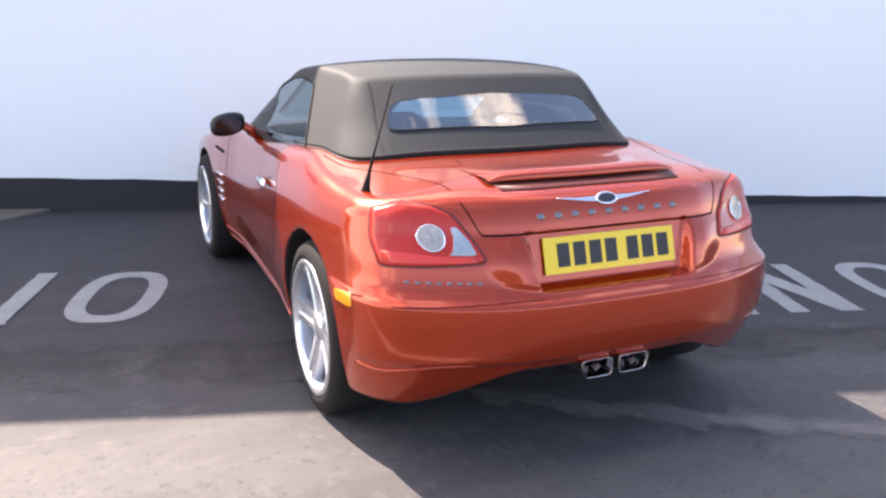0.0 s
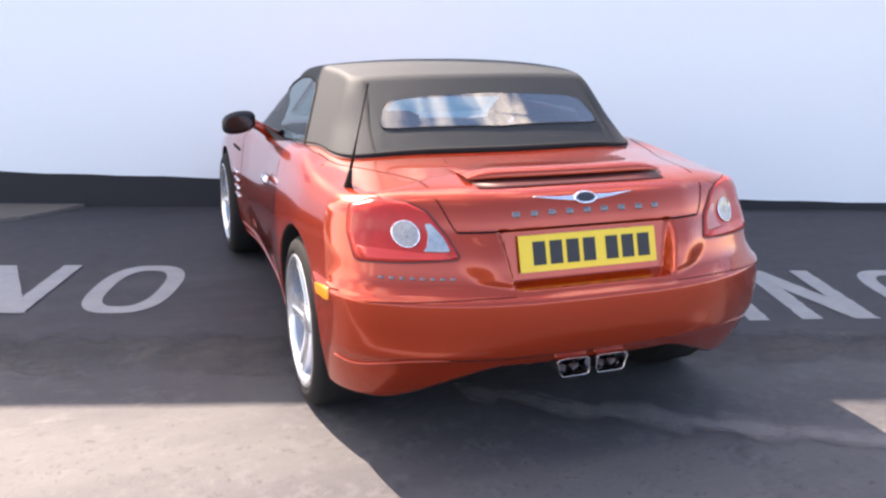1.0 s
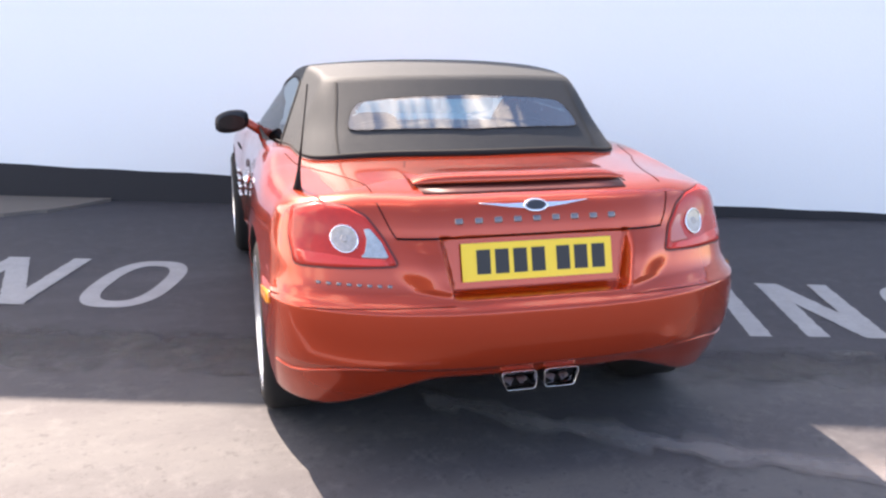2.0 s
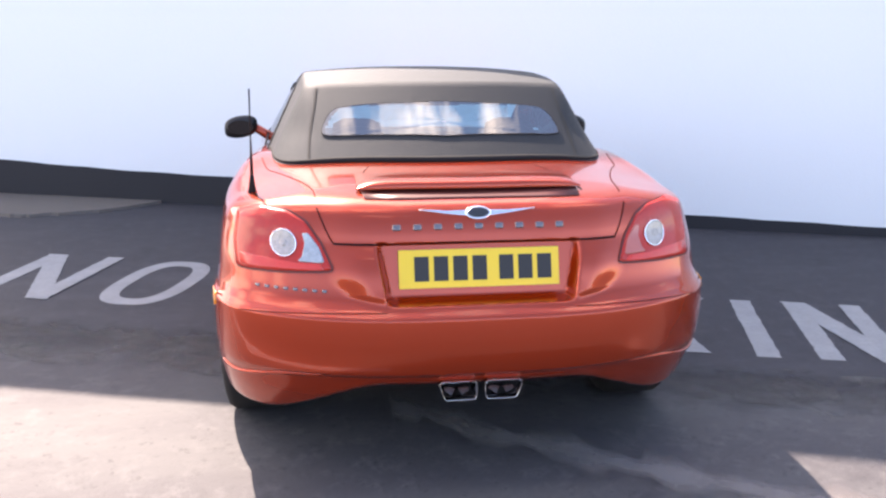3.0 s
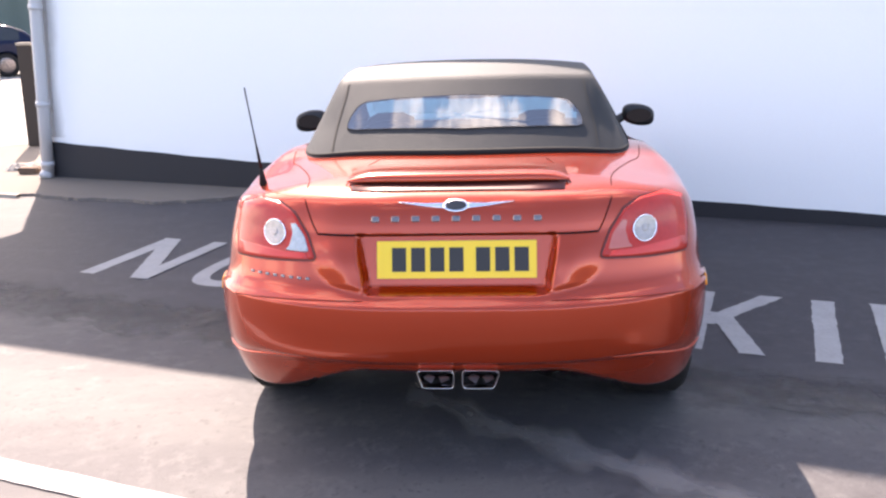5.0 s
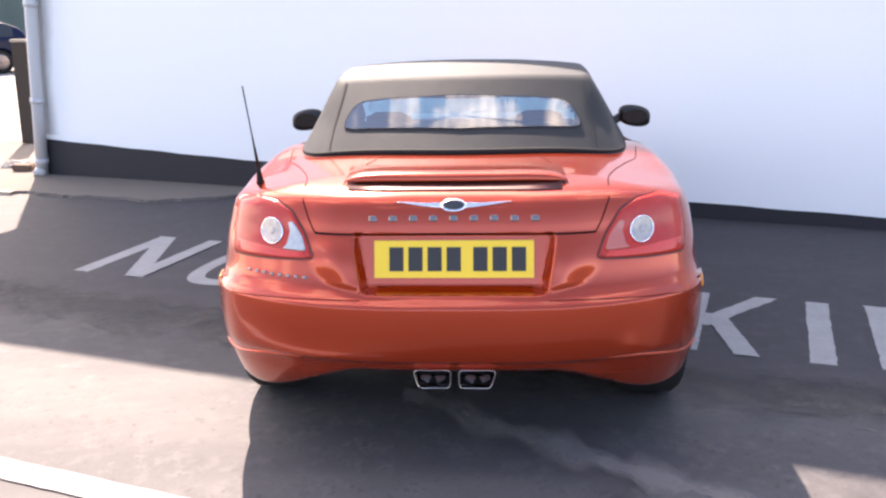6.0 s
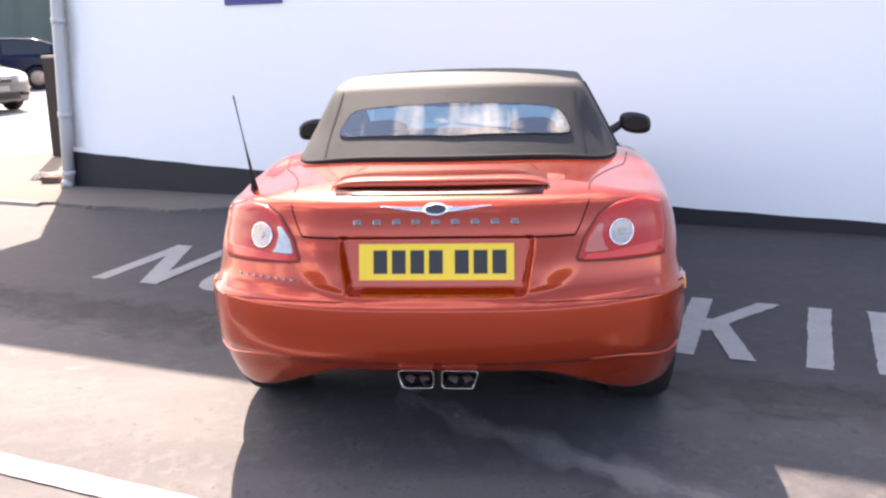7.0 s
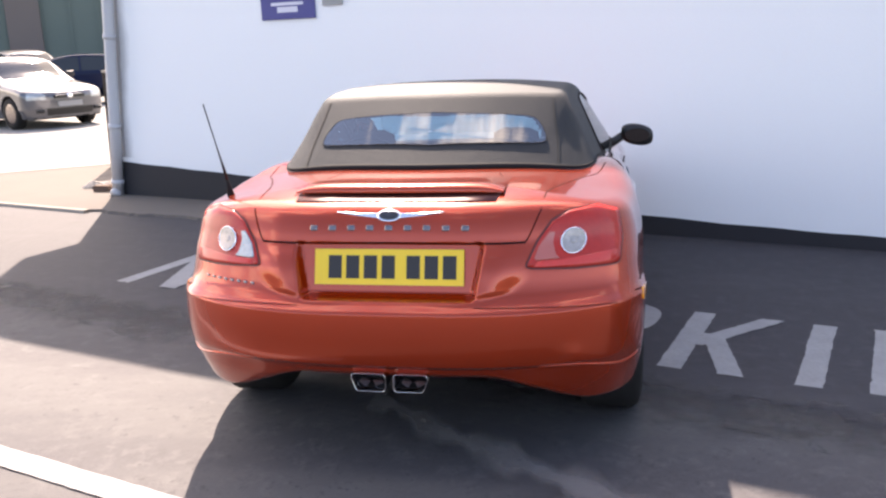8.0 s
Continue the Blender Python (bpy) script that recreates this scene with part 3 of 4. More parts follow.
def tail(x, z):
    """How far forward the rear face lies, by height and half-width."""
    ax = np.abs(x)
    y0 = curve(z, [(0.12, 0.19), (0.26, 0.085), (0.36, 0.018), (0.42, -0.014), (0.458, -0.038), (0.50, -0.047), (0.56, -0.052), (0.635, -0.045), (0.662, -0.012), (0.69, 0.015), (0.77, 0.046), (0.845, 0.088), (0.88, 0.099), (0.91, 0.112), (0.935, 0.129), (0.955, 0.153), (0.972, 0.196), (0.99, 0.30), (1.05, 0.5)])
    y = y0 + 0.185 * (ax / 0.76) ** 3 + 0.026 * (1 - step(0.50, 0.72, ax)) * (1 - step(0.432, 0.455, z))
    # a proud buttress each side of the plate, widest at the top
    edge = curve(z, [(0.64, 0.29), (0.672, 0.345), (0.702, 0.405), (0.76, 0.445), (0.85, 0.465)])
    y = y - 0.021 * (1 - step(-0.085, 0.045, ax - edge)) * step(0.648, 0.70, z) * (1 - 0.55 * step(0.80, 0.85, z)) * step(0.10, 0.27, ax)
    inside = step(-0.004, 0.024, 0.304 + 0.187 * (z - 0.69) - ax) * step(0.668, 0.682, z) * (1 - step(0.838, 0.850, z))
    return y + inside * np.maximum(0.070 + 0.298 * (z - 0.708) - y, 0)


def flank(y, z):
    """Half-width by length and height."""
    w = curve(y, [(-0.2, 0.78), (0.15, 0.822), (0.45, 0.86), (0.75, 0.884), (1.15, 0.872), (1.7, 0.846), (2.3, 0.838), (2.8, 0.862), (3.15, 0.874), (3.6, 0.845), (4.1, 0.70)])
    d = curve(z, [(0.12, -0.12), (0.2, -0.075), (0.3, -0.030), (0.45, -0.005), (0.6, 0.0), (0.72, -0.012), (0.82, -0.026), (0.9, -0.048), (1.0, -0.110)])
    waist = 0.012 * step(1.1, 1.5, y) * (1 - step(2.4, 2.8, y)) * (1 - step(0.34, 0.5, z))
    lip = 0.013 * (1 - step(0.36, 0.52, y)) * (1 - step(0.636, 0.660, z))   # the bumper stands out at its upper corner
    return w + d - waist + lip


def lid_top(x, y):
    """Height of the upper surface."""
    zc = curve(y, [(-0.2, 0.99), (0.3, 0.994), (0.6, 0.998), (0.95, 0.985), (1.3, 0.965), (2.2, 0.925), (2.6, 0.905), (3.1, 0.845), (3.6, 0.73), (3.95, 0.60), (4.2, 0.45)])
    ax = np.abs(x)
    return zc + 0.028 * step(0.46, 0.66, ax) * step(0.8, 1.15, y) * (1 - step(1.45, 2.1, y)) - (0.062 - 0.032 * step(0.5, 1.0, y)) * (ax / 0.72) ** 4 + (0.006 * np.exp(-(((ax - 0.72) / 0.07) ** 2)) + 0.032 * np.exp(-(((ax - 0.83) / 0.075) ** 2))) * (1 - step(0.9, 1.5, y))


def car_body(x, y, z):
    ax = np.abs(x)
    f = smax(tail(x, z) - y, ax - flank(y, z), 0.10)
    f = smax(f, z - lid_top(x, y), 0.040 + 0.008 * step(0.55, 0.75, ax))
    nose = 3.99 - 0.42 * (ax / 0.86) ** 2.6 - 0.25 * np.maximum(z - 0.5, 0) ** 1.5
    f = smax(f, y - nose, 0.08)
    gap = step(0.30, 0.70, ax)
    under = 0.19 + (0.130 * (1 - gap) + 0.072) * (1 - step(0.40, 0.55, y))
    f = smax(f, under - z, 0.025)
    for (cy, cz), r in ((AXLE_R, 0.365), (AXLE_F, 0.352)):
        f = smax(f, np.minimum(r - np.sqrt((y - cy) ** 2 + (z - cz) ** 2), ax - 0.50), 0.016)
    f = smax(f, np.minimum(np.minimum(0.62 - ax, z - 0.5), np.minimum(y - 1.0, 2.45 - y)), 0.02)
    return f


def top_side(y, z):
    return curve(y, [(0.6, 0.64), (1.0, 0.685), (1.5, 0.715), (2.2, 0.725), (2.8, 0.70)]) - 0.54 * (z - 0.98)


def hood_top(x, y, z):
    """The soft top, the screens and the side windows as one solid."""
    ax = np.abs(x)
    back = 0.705 + 1.2 * (z - 1.0) + 0.135 * (ax / 0.6) ** 2
    f = smax(ax - top_side(y, z), back - y, 0.15 - 0.09 * step(1.06, 1.24, z))
    roof = curve(y, [(0.6, 1.245), (1.05, 1.277), (1.35, 1.303), (1.6, 1.305), (1.95, 1.270), (2.3, 1.2)]) - 0.022 * (ax / 0.5) ** 2.4
    f = smax(f, z - roof, 0.02)
    f = smax(f, (y - (1.98 + (1.26 - z) * 1.62) + 0.25 * (ax / 0.7) ** 3 * 0.6) * 0.55, 0.03)
    f = smax(f, 0.88 - z, 0.004)
    return f


def axis(*runs):
    """Grid lines from (start, end, gap) runs."""
    return np.unique(np.round(np.concatenate([np.arange(a, b, g) for a, b, g in runs]), 5))


LENS = [(0.462, 0.768), (0.500, 0.845), (0.545, 0.905), (0.60, 0.932), (0.69, 0.940), (0.762, 0.915), (0.775, 0.83), (0.765, 0.752), (0.62, 0.757)]


def in_poly(x, z, poly):
    inside = np.zeros(x.shape, bool)
    for (x0, z0), (x1, z1) in zip(poly, poly[1:] + poly[:1]):
        c = (z0 > z) != (z1 > z)
        inside ^= c & (x < (x1 - x0) * (z - z0) / (z1 - z0 + 1e-12) + x0)
    return inside


def lid_edge(y):
    """Half-width of the boot lid on the deck."""
    return curve(y, [(0.10, 0.47), (0.25, 0.512), (0.33, 0.522), (0.43, 0.548), (0.58, 0.60), (0.69, 0.645), (0.95, 0.70)])


def body_sort(c, n):
    x, y, z = np.abs(c[:, 0]), c[:, 1], c[:, 2]
    names = np.full(len(c), "quarter_panel", object)
    names[(y > 1.35) & (y < 2.52)] = "door"
    names[(z < 0.30) & (y > 1.0) & (y < 2.9)] = "side_skirt"
    names[y >= 2.52] = "front_wing"
    names[(y >= 2.45) & (x < 0.60) & (n[:, 2] > 0.5)] = "bonnet"
    names[(y > 3.5)] = "front_bumper"
    names[(y < 0.62) & (z < 0.648)] = "rear_bumper"
    names[(z >= 0.648) & (y < 0.45) & (n[:, 1] < -0.3) & (x < 0.78)] = "rear_panel"
    names[(z > 0.846) & (y < 0.98) & (x < lid_edge(y))] = "boot_lid"
    for (cy, cz), r in ((AXLE_R, 0.365), (AXLE_F, 0.352)):
        names[((y - cy) ** 2 + (z - cz) ** 2 < (r + 0.004) ** 2) & (x > 0.4)] = "wheel_liner"
    names[((n[:, 2] < -0.75) & (z < 0.34)) | ((n[:, 2] < -0.9) & (z < 0.5)) | ((z < 0.40) & (y > 0.13) & (y < 0.6) & (x < 0.5) & (n[:, 1] < 0))] = "underbody"
    names[(x < 0.625) & (y > 0.99) & (y < 2.46) & (z < 0.97)] = "cockpit_tub"
    for name in ("door", "quarter_panel", "front_wing", "side_skirt", "wheel_liner"):
        side = names == name
        names[side & (c[:, 0] < 0)] = name + "#left"
        names[side & (name == "wheel_liner") & (y > 2) & (c[:, 0] < 0)] = name + "#front_left"
        names[side & (name == "wheel_liner") & (y > 2) & (c[:, 0] > 0)] = name + "#front"
    return np.array(names, str)


RW_BOT = 1.078


def rear_pane_outline(grow=0.0):
    half = [(0.0, RW_BOT + 0.010), (0.16, RW_BOT + 0.009), (0.32, RW_BOT + 0.005), (0.452, RW_BOT), (0.474, RW_BOT + 0.014), (0.462, 1.125), (0.435, 1.16), (0.39, 1.178), (0.25, 1.191), (0.10, 1.196)]
    pts = half + [(-a, b) for a, b in half[:0:-1]]
    mid = np.array([0.0, 1.135])
    out = smooth_path(pts, 120, closed=True)
    return out + (out - mid) / np.linalg.norm(out - mid, axis=1)[:, None] * grow


SIDE_PANE = [(1.26, 0.945), (1.37, 1.05), (1.50, 1.17), (1.55, 1.205), (1.72, 1.218), (1.88, 1.205), (2.02, 1.16), (2.22, 1.05), (2.42, 0.925), (1.9, 0.93)]


def top_sort(c, n):
    x, y, z = np.abs(c[:, 0]), c[:, 1], c[:, 2]
    names = np.full(len(c), "fabric_cover", object)
    pane = in_poly(c[:, 0], z, [tuple(p) for p in rear_pane_outline(-0.010)]) & (y < 1.25)
    names[pane] = "hole"
    side = in_poly(y, z, SIDE_PANE) & (n[:, 0] ** 2 > 0.35)
    names[side] = "hole"
    names[(n[:, 1] > 0.42) & (y > 1.9) & (x < 0.62)] = "hole"
    names[(n[:, 1] > 0.42) & (y > 1.9) & (x >= 0.62)] = "screen_frame"
    names[(y > 1.92) & (names == "fabric_cover") & (z < 1.215)] = "screen_frame"
    names[(z < 0.884)] = "hole"
    return np.array(names, str)


def both(f):
    for s in (-1, 1):
        f(s)


def build_car():
    car = thing("sports_car", (0, 2.0, 0), "orange-red two-seat sports car with grey soft top raised", "car")
    p, q, n = skin(car_body, axis((-0.93, 0.931, 0.0105)), axis((-0.1, 0.45, 0.008), (0.45, 1.15, 0.012), (1.15, 4.1, 0.026)), axis((0.12, 0.38, 0.0125), (0.38, 1.04, 0.008)))
    for name, data in pieces(p, q, n, body_sort).items():
        dark = {"wheel_liner": MATT, "underbody": MATT, "cockpit_tub": GREYIN}
        name = name.split("#")[0]
        part(name, data, dark.get(name, PAINT), car)
    p, q, n = skin(hood_top, axis((-0.76, 0.761, 0.012)), axis((0.66, 1.3, 0.010), (1.3, 2.65, 0.018)), axis((0.86, 1.34, 0.010)))
    for name, data in pieces(p, q, n, top_sort).items():
        if name != "hole":
            part({"fabric_cover": "soft_top"}.get(name, name), data, {"screen_frame": BLACK}.get(name, FABRIC), car, {"fabric_cover": "grey fabric soft top"}.get(name, ""))
    # panes
    pane = part("rear_window", facing(patch(hood_top, 1, rear_pane_outline(0.006), 0.4, 1.5, 0.003, rim=0.0), (0, -1, 0.8)), REARGLASS, car, "curved rear window with cloud reflections")
    line = rear_pane_outline(0.006)
    pts, _ = lie(hood_top, 1, dense(line, 0.02), 0.4, 1.5, 0.002)
    part("window_trim", tube(list(pts) + [pts[0]], 0.0024, 6, caps=False), MATT, pane)
    both(lambda s: part("side_window", facing(side_pane(s), (s, 0, 0.3)), SIDEGLASS, car))
    both(lambda s: part("side_window_trim", side_trim(s), MATT, car))
    # black seal where the soft top meets the deck
    turn = np.linspace(-0.06 * np.pi, 1.06 * np.pi, 120)
    dx, dy = -np.cos(turn), -np.sin(turn)
    z, r = np.full(turn.shape, 0.975), np.zeros(turn.shape)
    for _ in range(4):
        lo, hi = np.zeros(turn.shape), np.full(turn.shape, 1.2)
        for _ in range(30):
            r = (lo + hi) / 2
            inside = hood_top(r * dx, 1.32 + r * dy, z) < 0
            lo, hi = np.where(inside, r, lo), np.where(inside, hi, r)
        z = drop_on(car_body, 2, r * dx, 1.32 + r * dy, 1.15, 0.8)[:, 2] + 0.009
    ring_pts = np.stack([r * dx, 1.32 + r * dy, z], 1)
    thick = [0.004 + 0.010 * float(step(0.45, 0.9, -d)) for d in dy]
    part("base_seal", tube([tuple(p) for p in ring_pts], thick, 8), RUBBER, car, "black rubber seal under the soft top")
    for s in (-1, 1):
        seam = smooth_path([(s * 0.535, 0.995), (s * 0.528, 1.08), (s * 0.508, 1.18), (s * 0.498, 1.245)], 24)
        part("fabric_seam", strip(hood_top, 1, seam, 0.4, 1.5, 0.009, 0.002), FABRICSEAM, car)
    part("windscreen", patch(hood_top, 1, rounded([(-0.60, 0.95), (0.60, 0.95), (0.50, 1.235), (0, 1.25), (-0.50, 1.235)], 0.15), 3.0, 1.2, 0.002), SCREENGLASS, car)
    return car


def side_pane(s):
    data = patch(hood_top, 0, rounded(SIDE_PANE, 0.12), 1.0, 0.2, 0.002, rim=0.0)
    return data if s > 0 else mirrored(data)


def mirrored(data):
    data.transform(Matrix.Diagonal((-1, 1, 1, 1)))
    data.flip_normals()
    return data


def side_trim(s):
    pts, _ = lie(hood_top, 0, dense(rounded(SIDE_PANE, 0.12), 0.03), 1.0, 0.2, 0.002)
    pts[:, 0] *= s
    return tube(list(pts) + [pts[0]], 0.006, 6, caps=False)


CAR = build_car()


# ---- the car's fittings ----
def rear_side(pts, s):
    return np.array([(s * a, b) for a, b in pts])


def on_tail(outline, lift, **kw):
    return patch(car_body, 1, outline, -0.3, 0.8, lift, **kw)


def circle(cx, cz, r, n=32, flat=1.0):
    return np.array([(cx + r * math.cos(t), cz + flat * r * math.sin(t)) for t in np.linspace(0, 2 * np.pi, n, endpoint=False)])


def build_tail_lamp(s):
    lamp = part("tail_lamp", on_tail(rear_side(rounded(LENS, 0.13), s), 0.004, rim=0.006, rings=12), REDLENS, CAR, "red tail lamp with a round clear lens")
    part("lamp_surround", strip(car_body, 1, dense(rear_side(rounded(LENS, 0.13), s), 0.015), -0.3, 0.8, 0.013, 0.0022, closed=True), SHADEGAP, lamp)
    low = [(0.485, 0.766), (0.75, 0.760), (0.757, 0.795), (0.66, 0.790), (0.575, 0.783), (0.50, 0.784)]
    part("reflector_strip", on_tail(rear_side(rounded(low, 0.15), s), 0.0055, rim=0.0015, rings=6), BRIGHTLENS, lamp, "brighter red reflector strip")
    part("round_lens", on_tail(circle(s * 0.612, 0.838, 0.039), 0.009, rim=0.006), ROUNDLENS, lamp, "round clear reversing lens")
    part("bulb", on_tail(circle(s * 0.612, 0.838, 0.011), 0.0105, rim=0.002, rings=4), ROUNDLENS, lamp)
    pts, _ = lie(car_body, 1, circle(s * 0.612, 0.838, 0.040), -0.3, 0.8, 0.008)
    part("lens_ring", tube(list(pts) + [pts[0]], 0.0022, 8, caps=False), CHROME, lamp)
    wedge = [(0.485, 0.786), (0.502, 0.83), (0.535, 0.872), (0.553, 0.87), (0.546, 0.838), (0.556, 0.80), (0.57, 0.787)]
    part("clear_wedge", on_tail(rear_side(rounded(wedge, 0.2), s), 0.0065, rim=0.004), PALELENS if s < 0 else PINKLENS, lamp, "pale clear reversing lens" if s < 0 else "pale red fog lens")


both(build_tail_lamp)


def build_plate():
    m = pose(0, 0.0748, 0.7675, -16.6, 0, 0)
    plate = part("number_plate", box(-0.258, 0.258, 0.0, 0.006, -0.0605, 0.0605, 0.0, m), YELLOW, CAR, "yellow number plate with dark bars")
    for k in range(7):
        x = -0.209 + 0.062 * k + (0.024 if k > 3 else 0)
        part("plate_bar", box(x, x + 0.046, -0.0015, 0.001, -0.039, 0.039, 0.0, m), INK, plate)


build_plate()


def build_badges():
    badge = part("wing_badge", on_tail(circle(0, 0.931, 0.041, flat=0.42), 0.008, rim=0.005), CHROME, CAR, "chrome winged badge")
    part("badge_centre", on_tail(circle(0, 0.931, 0.034, flat=0.36), 0.011, rim=0.003), ENAMEL, badge)
    for s in (-1, 1):
        wing = [(0.035, 0.925), (0.035, 0.939), (0.10, 0.938), (0.19, 0.943), (0.11, 0.932), (0.06, 0.927)]
        part("wing", on_tail(rear_side(wing, s), 0.005, rim=0.005), CHROME, badge)
    for k in range(9):
        x = -0.262 + 0.0655 * k
        part("letter_bar", on_tail(rounded([(x - 0.013, 0.8865), (x + 0.013, 0.8865), (x + 0.013, 0.9045), (x - 0.013, 0.9045)], 0.2), 0.002, rim=0.002, rings=3), BADGE, CAR)
    for k in range(8):
        x = -0.70 + 0.03 * k
        part("maker_bar", on_tail(rounded([(x - 0.007, 0.7015), (x + 0.007, 0.7015), (x + 0.007, 0.7105), (x - 0.007, 0.7105)], 0.2), 0.003, rim=0.003, rings=3), BADGE, CAR)


build_badges()


def build_spoiler():
    xs, rows = np.linspace(-0.375, 0.375, 41), []
    for t, up in ((0.0, -0.002), (0.0, 0.008), (0.015, 0.015), (0.05, 0.021), (0.12, 0.025), (0.25, 0.022), (0.5, 0.013), (0.8, 0.005), (1.0, 0.0015)):
        row = []
        for x in xs:
            e = 1 - (abs(x) / 0.375) ** 10
            y = 0.232 + 0.05 * (x / 0.375) ** 2 * 0.4 + 0.26 * t
            z = float(lid_top(np.array(x), np.array(y)))
            row.append((x, y, z + up * (0.25 + 0.75 * e)))
        rows.append(row)
    sp = part("spoiler", sheet("spoiler", np.array(rows)), PAINT, CAR, "low lip spoiler across the boot lid")
    # flat dark red patch that paints the shade under the lip
    slot = [(-0.355, 0.968), (0.355, 0.968), (0.37, 0.986), (-0.37, 0.986)]
    part("slot", on_tail(slot, 0.003, rim=0.002, rings=4), SHADEGAP, sp)


build_spoiler()


def build_seams():
    lines = [(1, [(-0.458, 0.844), (-0.33, 0.8455), (0, 0.8495), (0.33, 0.8455), (0.458, 0.844)], (-0.3, 0.8), 0.007)]
    for s in (-1, 1):
        lines.append((2, smooth_path([(s * 0.512, 0.25), (s * 0.522, 0.33), (s * 0.548, 0.43), (s * 0.60, 0.58), (s * 0.645, 0.69), (s * 0.690, 0.79), (s * 0.722, 0.98)], 50), (1.3, 0.5), 0.0045))
        lines.append((1, smooth_path([(s * 0.458, 0.844), (s * 0.474, 0.87), (s * 0.492, 0.91), (s * 0.508, 0.945)], 30), (-0.3, 0.8), 0.0045))
        lines.append((2, smooth_path([(s * 0.378, 0.245), (s * 0.366, 0.36), (s * 0.345, 0.5), (s * 0.315, 0.63)], 24), (1.3, 0.5), 0.005))
        # no joint on the bumper ledge: a thin dark line paints the crease's shade
        lines.append((1, smooth_path([(s * 0.30, 0.655), (s * 0.45, 0.652), (s * 0.62, 0.645), (s * 0.76, 0.636)], 30), (-0.3, 0.8), 0.003))
    for ax, pts, (a, b), w in lines:
        part("panel_gap", strip(car_body, ax, dense_open(pts), a, b, w), SEAM if w > 0.0065 else REDGAP, CAR)
    for s in (-1, 1):
        for pts in (smooth_path([(1.33, 0.93), (1.30, 0.75), (1.33, 0.5), (1.42, 0.32), (1.5, 0.27)], 40), smooth_path([(2.52, 0.88), (2.54, 0.6), (2.50, 0.28)], 30), smooth_path([(0.40, 0.63), (0.33, 0.64), (0.24, 0.65)], 12)):
            data = strip(car_body, 0, dense_open(pts), 1.3, 0.4, 0.006)
            part("panel_gap", data if s > 0 else mirrored(data), REDGAP, CAR)


def dense_open(pts, gap=0.015):
    pts = np.asarray(pts, float)
    out = []
    for p, q in zip(pts, pts[1:]):
        k = max(int(np.linalg.norm(q - p) / gap), 1)
        out += [p + (q - p) * t for t in np.linspace(0, 1, k, endpoint=False)]
    return np.array(out + [pts[-1]])


build_seams()


def build_side_details(s):
    flip = (lambda d: d) if s > 0 else mirrored
    mark = rounded([(0.27, 0.605), (0.385, 0.600), (0.395, 0.635), (0.28, 0.648)], 0.2)
    part("side_marker", flip(patch(car_body, 0, mark, 1.3, 0.3, 0.004)), AMBER, CAR, "amber side marker lamp")
    pts, _ = lie(car_body, 0, np.array([(1.46, 0.77), (1.50, 0.775), (1.55, 0.777), (1.60, 0.775), (1.64, 0.77)]), 1.3, 0.3, 0.02)
    pts[:, 0] *= s
    part("door_handle", tube(pts, [0.008, 0.018, 0.021, 0.018, 0.008], 8), CHROME, CAR, "chrome door handle")
    for k in range(4):
        z = 0.60 - 0.048 * k
        part("vent_strake", flip(patch(car_body, 0, rounded([(2.64, z), (2.74, z + 0.006), (2.74, z + 0.022), (2.64, z + 0.016)], 0.2), 1.3, 0.3, 0.008, rim=0.008, rings=4)), CHROME, CAR, "chrome vent strake")
    part("wing_slot", flip(patch(car_body, 0, rounded([(2.62, 0.735), (2.84, 0.742), (2.80, 0.757), (2.60, 0.750)], 0.25), 1.3, 0.3, 0.003, rim=0.002, rings=4)), SEAM, CAR, "black slot in the front wing")
    for z in (0.285, 0.235):
        pts, _ = lie(car_body, 0, np.array([(y, z + 0.01 * (y - 1.1)) for y in np.linspace(1.12, 2.75, 30)]), 1.3, 0.3, 0.0)
        pts[:, 0] *= s
        part("sill_rib", tube(pts, 0.007, 6), PAINT, CAR)
    pts, _ = lie(car_body, 1, smooth_path([(s * 0.50, 0.441), (s * 0.60, 0.439), (s * 0.68, 0.428), (s * 0.764, 0.409), (s * 0.80, 0.408), (s * 0.835, 0.418)], 23), -0.3, 0.9, 0.0)
    part("bumper_rib", tube(pts, [0.002] + [0.006] * (len(pts) - 2) + [0.002], 6), PAINT, CAR)
    # door mirror
    mx, my, mz = s * 0.895, 2.10, 0.965
    shell = []
    for t in np.linspace(0, 1, 13):
        a = math.pi * t
        r = math.sin(a) ** 0.6 if 0 < t < 1 else 0.02
        shell.append([(mx - s * 0.085 * math.cos(a) , my + 0.055 * r * math.cos(b) * (1.5 if math.cos(b) > 0 else 0.55), mz + 0.058 * r * math.sin(b) + 0.012 * math.cos(a)) for b in np.linspace(0, 2 * np.pi, 20, endpoint=False)])
    mirror = part("door_mirror", sheet("door_mirror", np.array(shell), closed=True), BLACK, CAR, "black door mirror on a body-coloured stalk")
    part("mirror_glass", lathe_oval(mx, my - 0.031, mz, 0.066, 0.037), GLASSY, mirror)
    part("mirror_stalk", tube([(s * 0.72, 2.13, 0.90), (s * 0.77, 2.12, 0.925), (s * 0.83, 2.11, 0.965)], [0.032, 0.024, 0.022], 10), PAINT if s < 0 else BLACK, mirror)


GLASSY = material("mirror_glass", (0.05, 0.05, 0.055), 0.1, 1.0)


def lathe_oval(x, y, z, rx, rz):
    return sheet("oval", np.array([[(x + k * rx * math.cos(a), y, z + k * rz * math.sin(a)) for a in np.linspace(0, 2 * np.pi, 28, endpoint=False)] for k in (1, 0.6, 0.02)]), closed=True)


both(build_side_details)


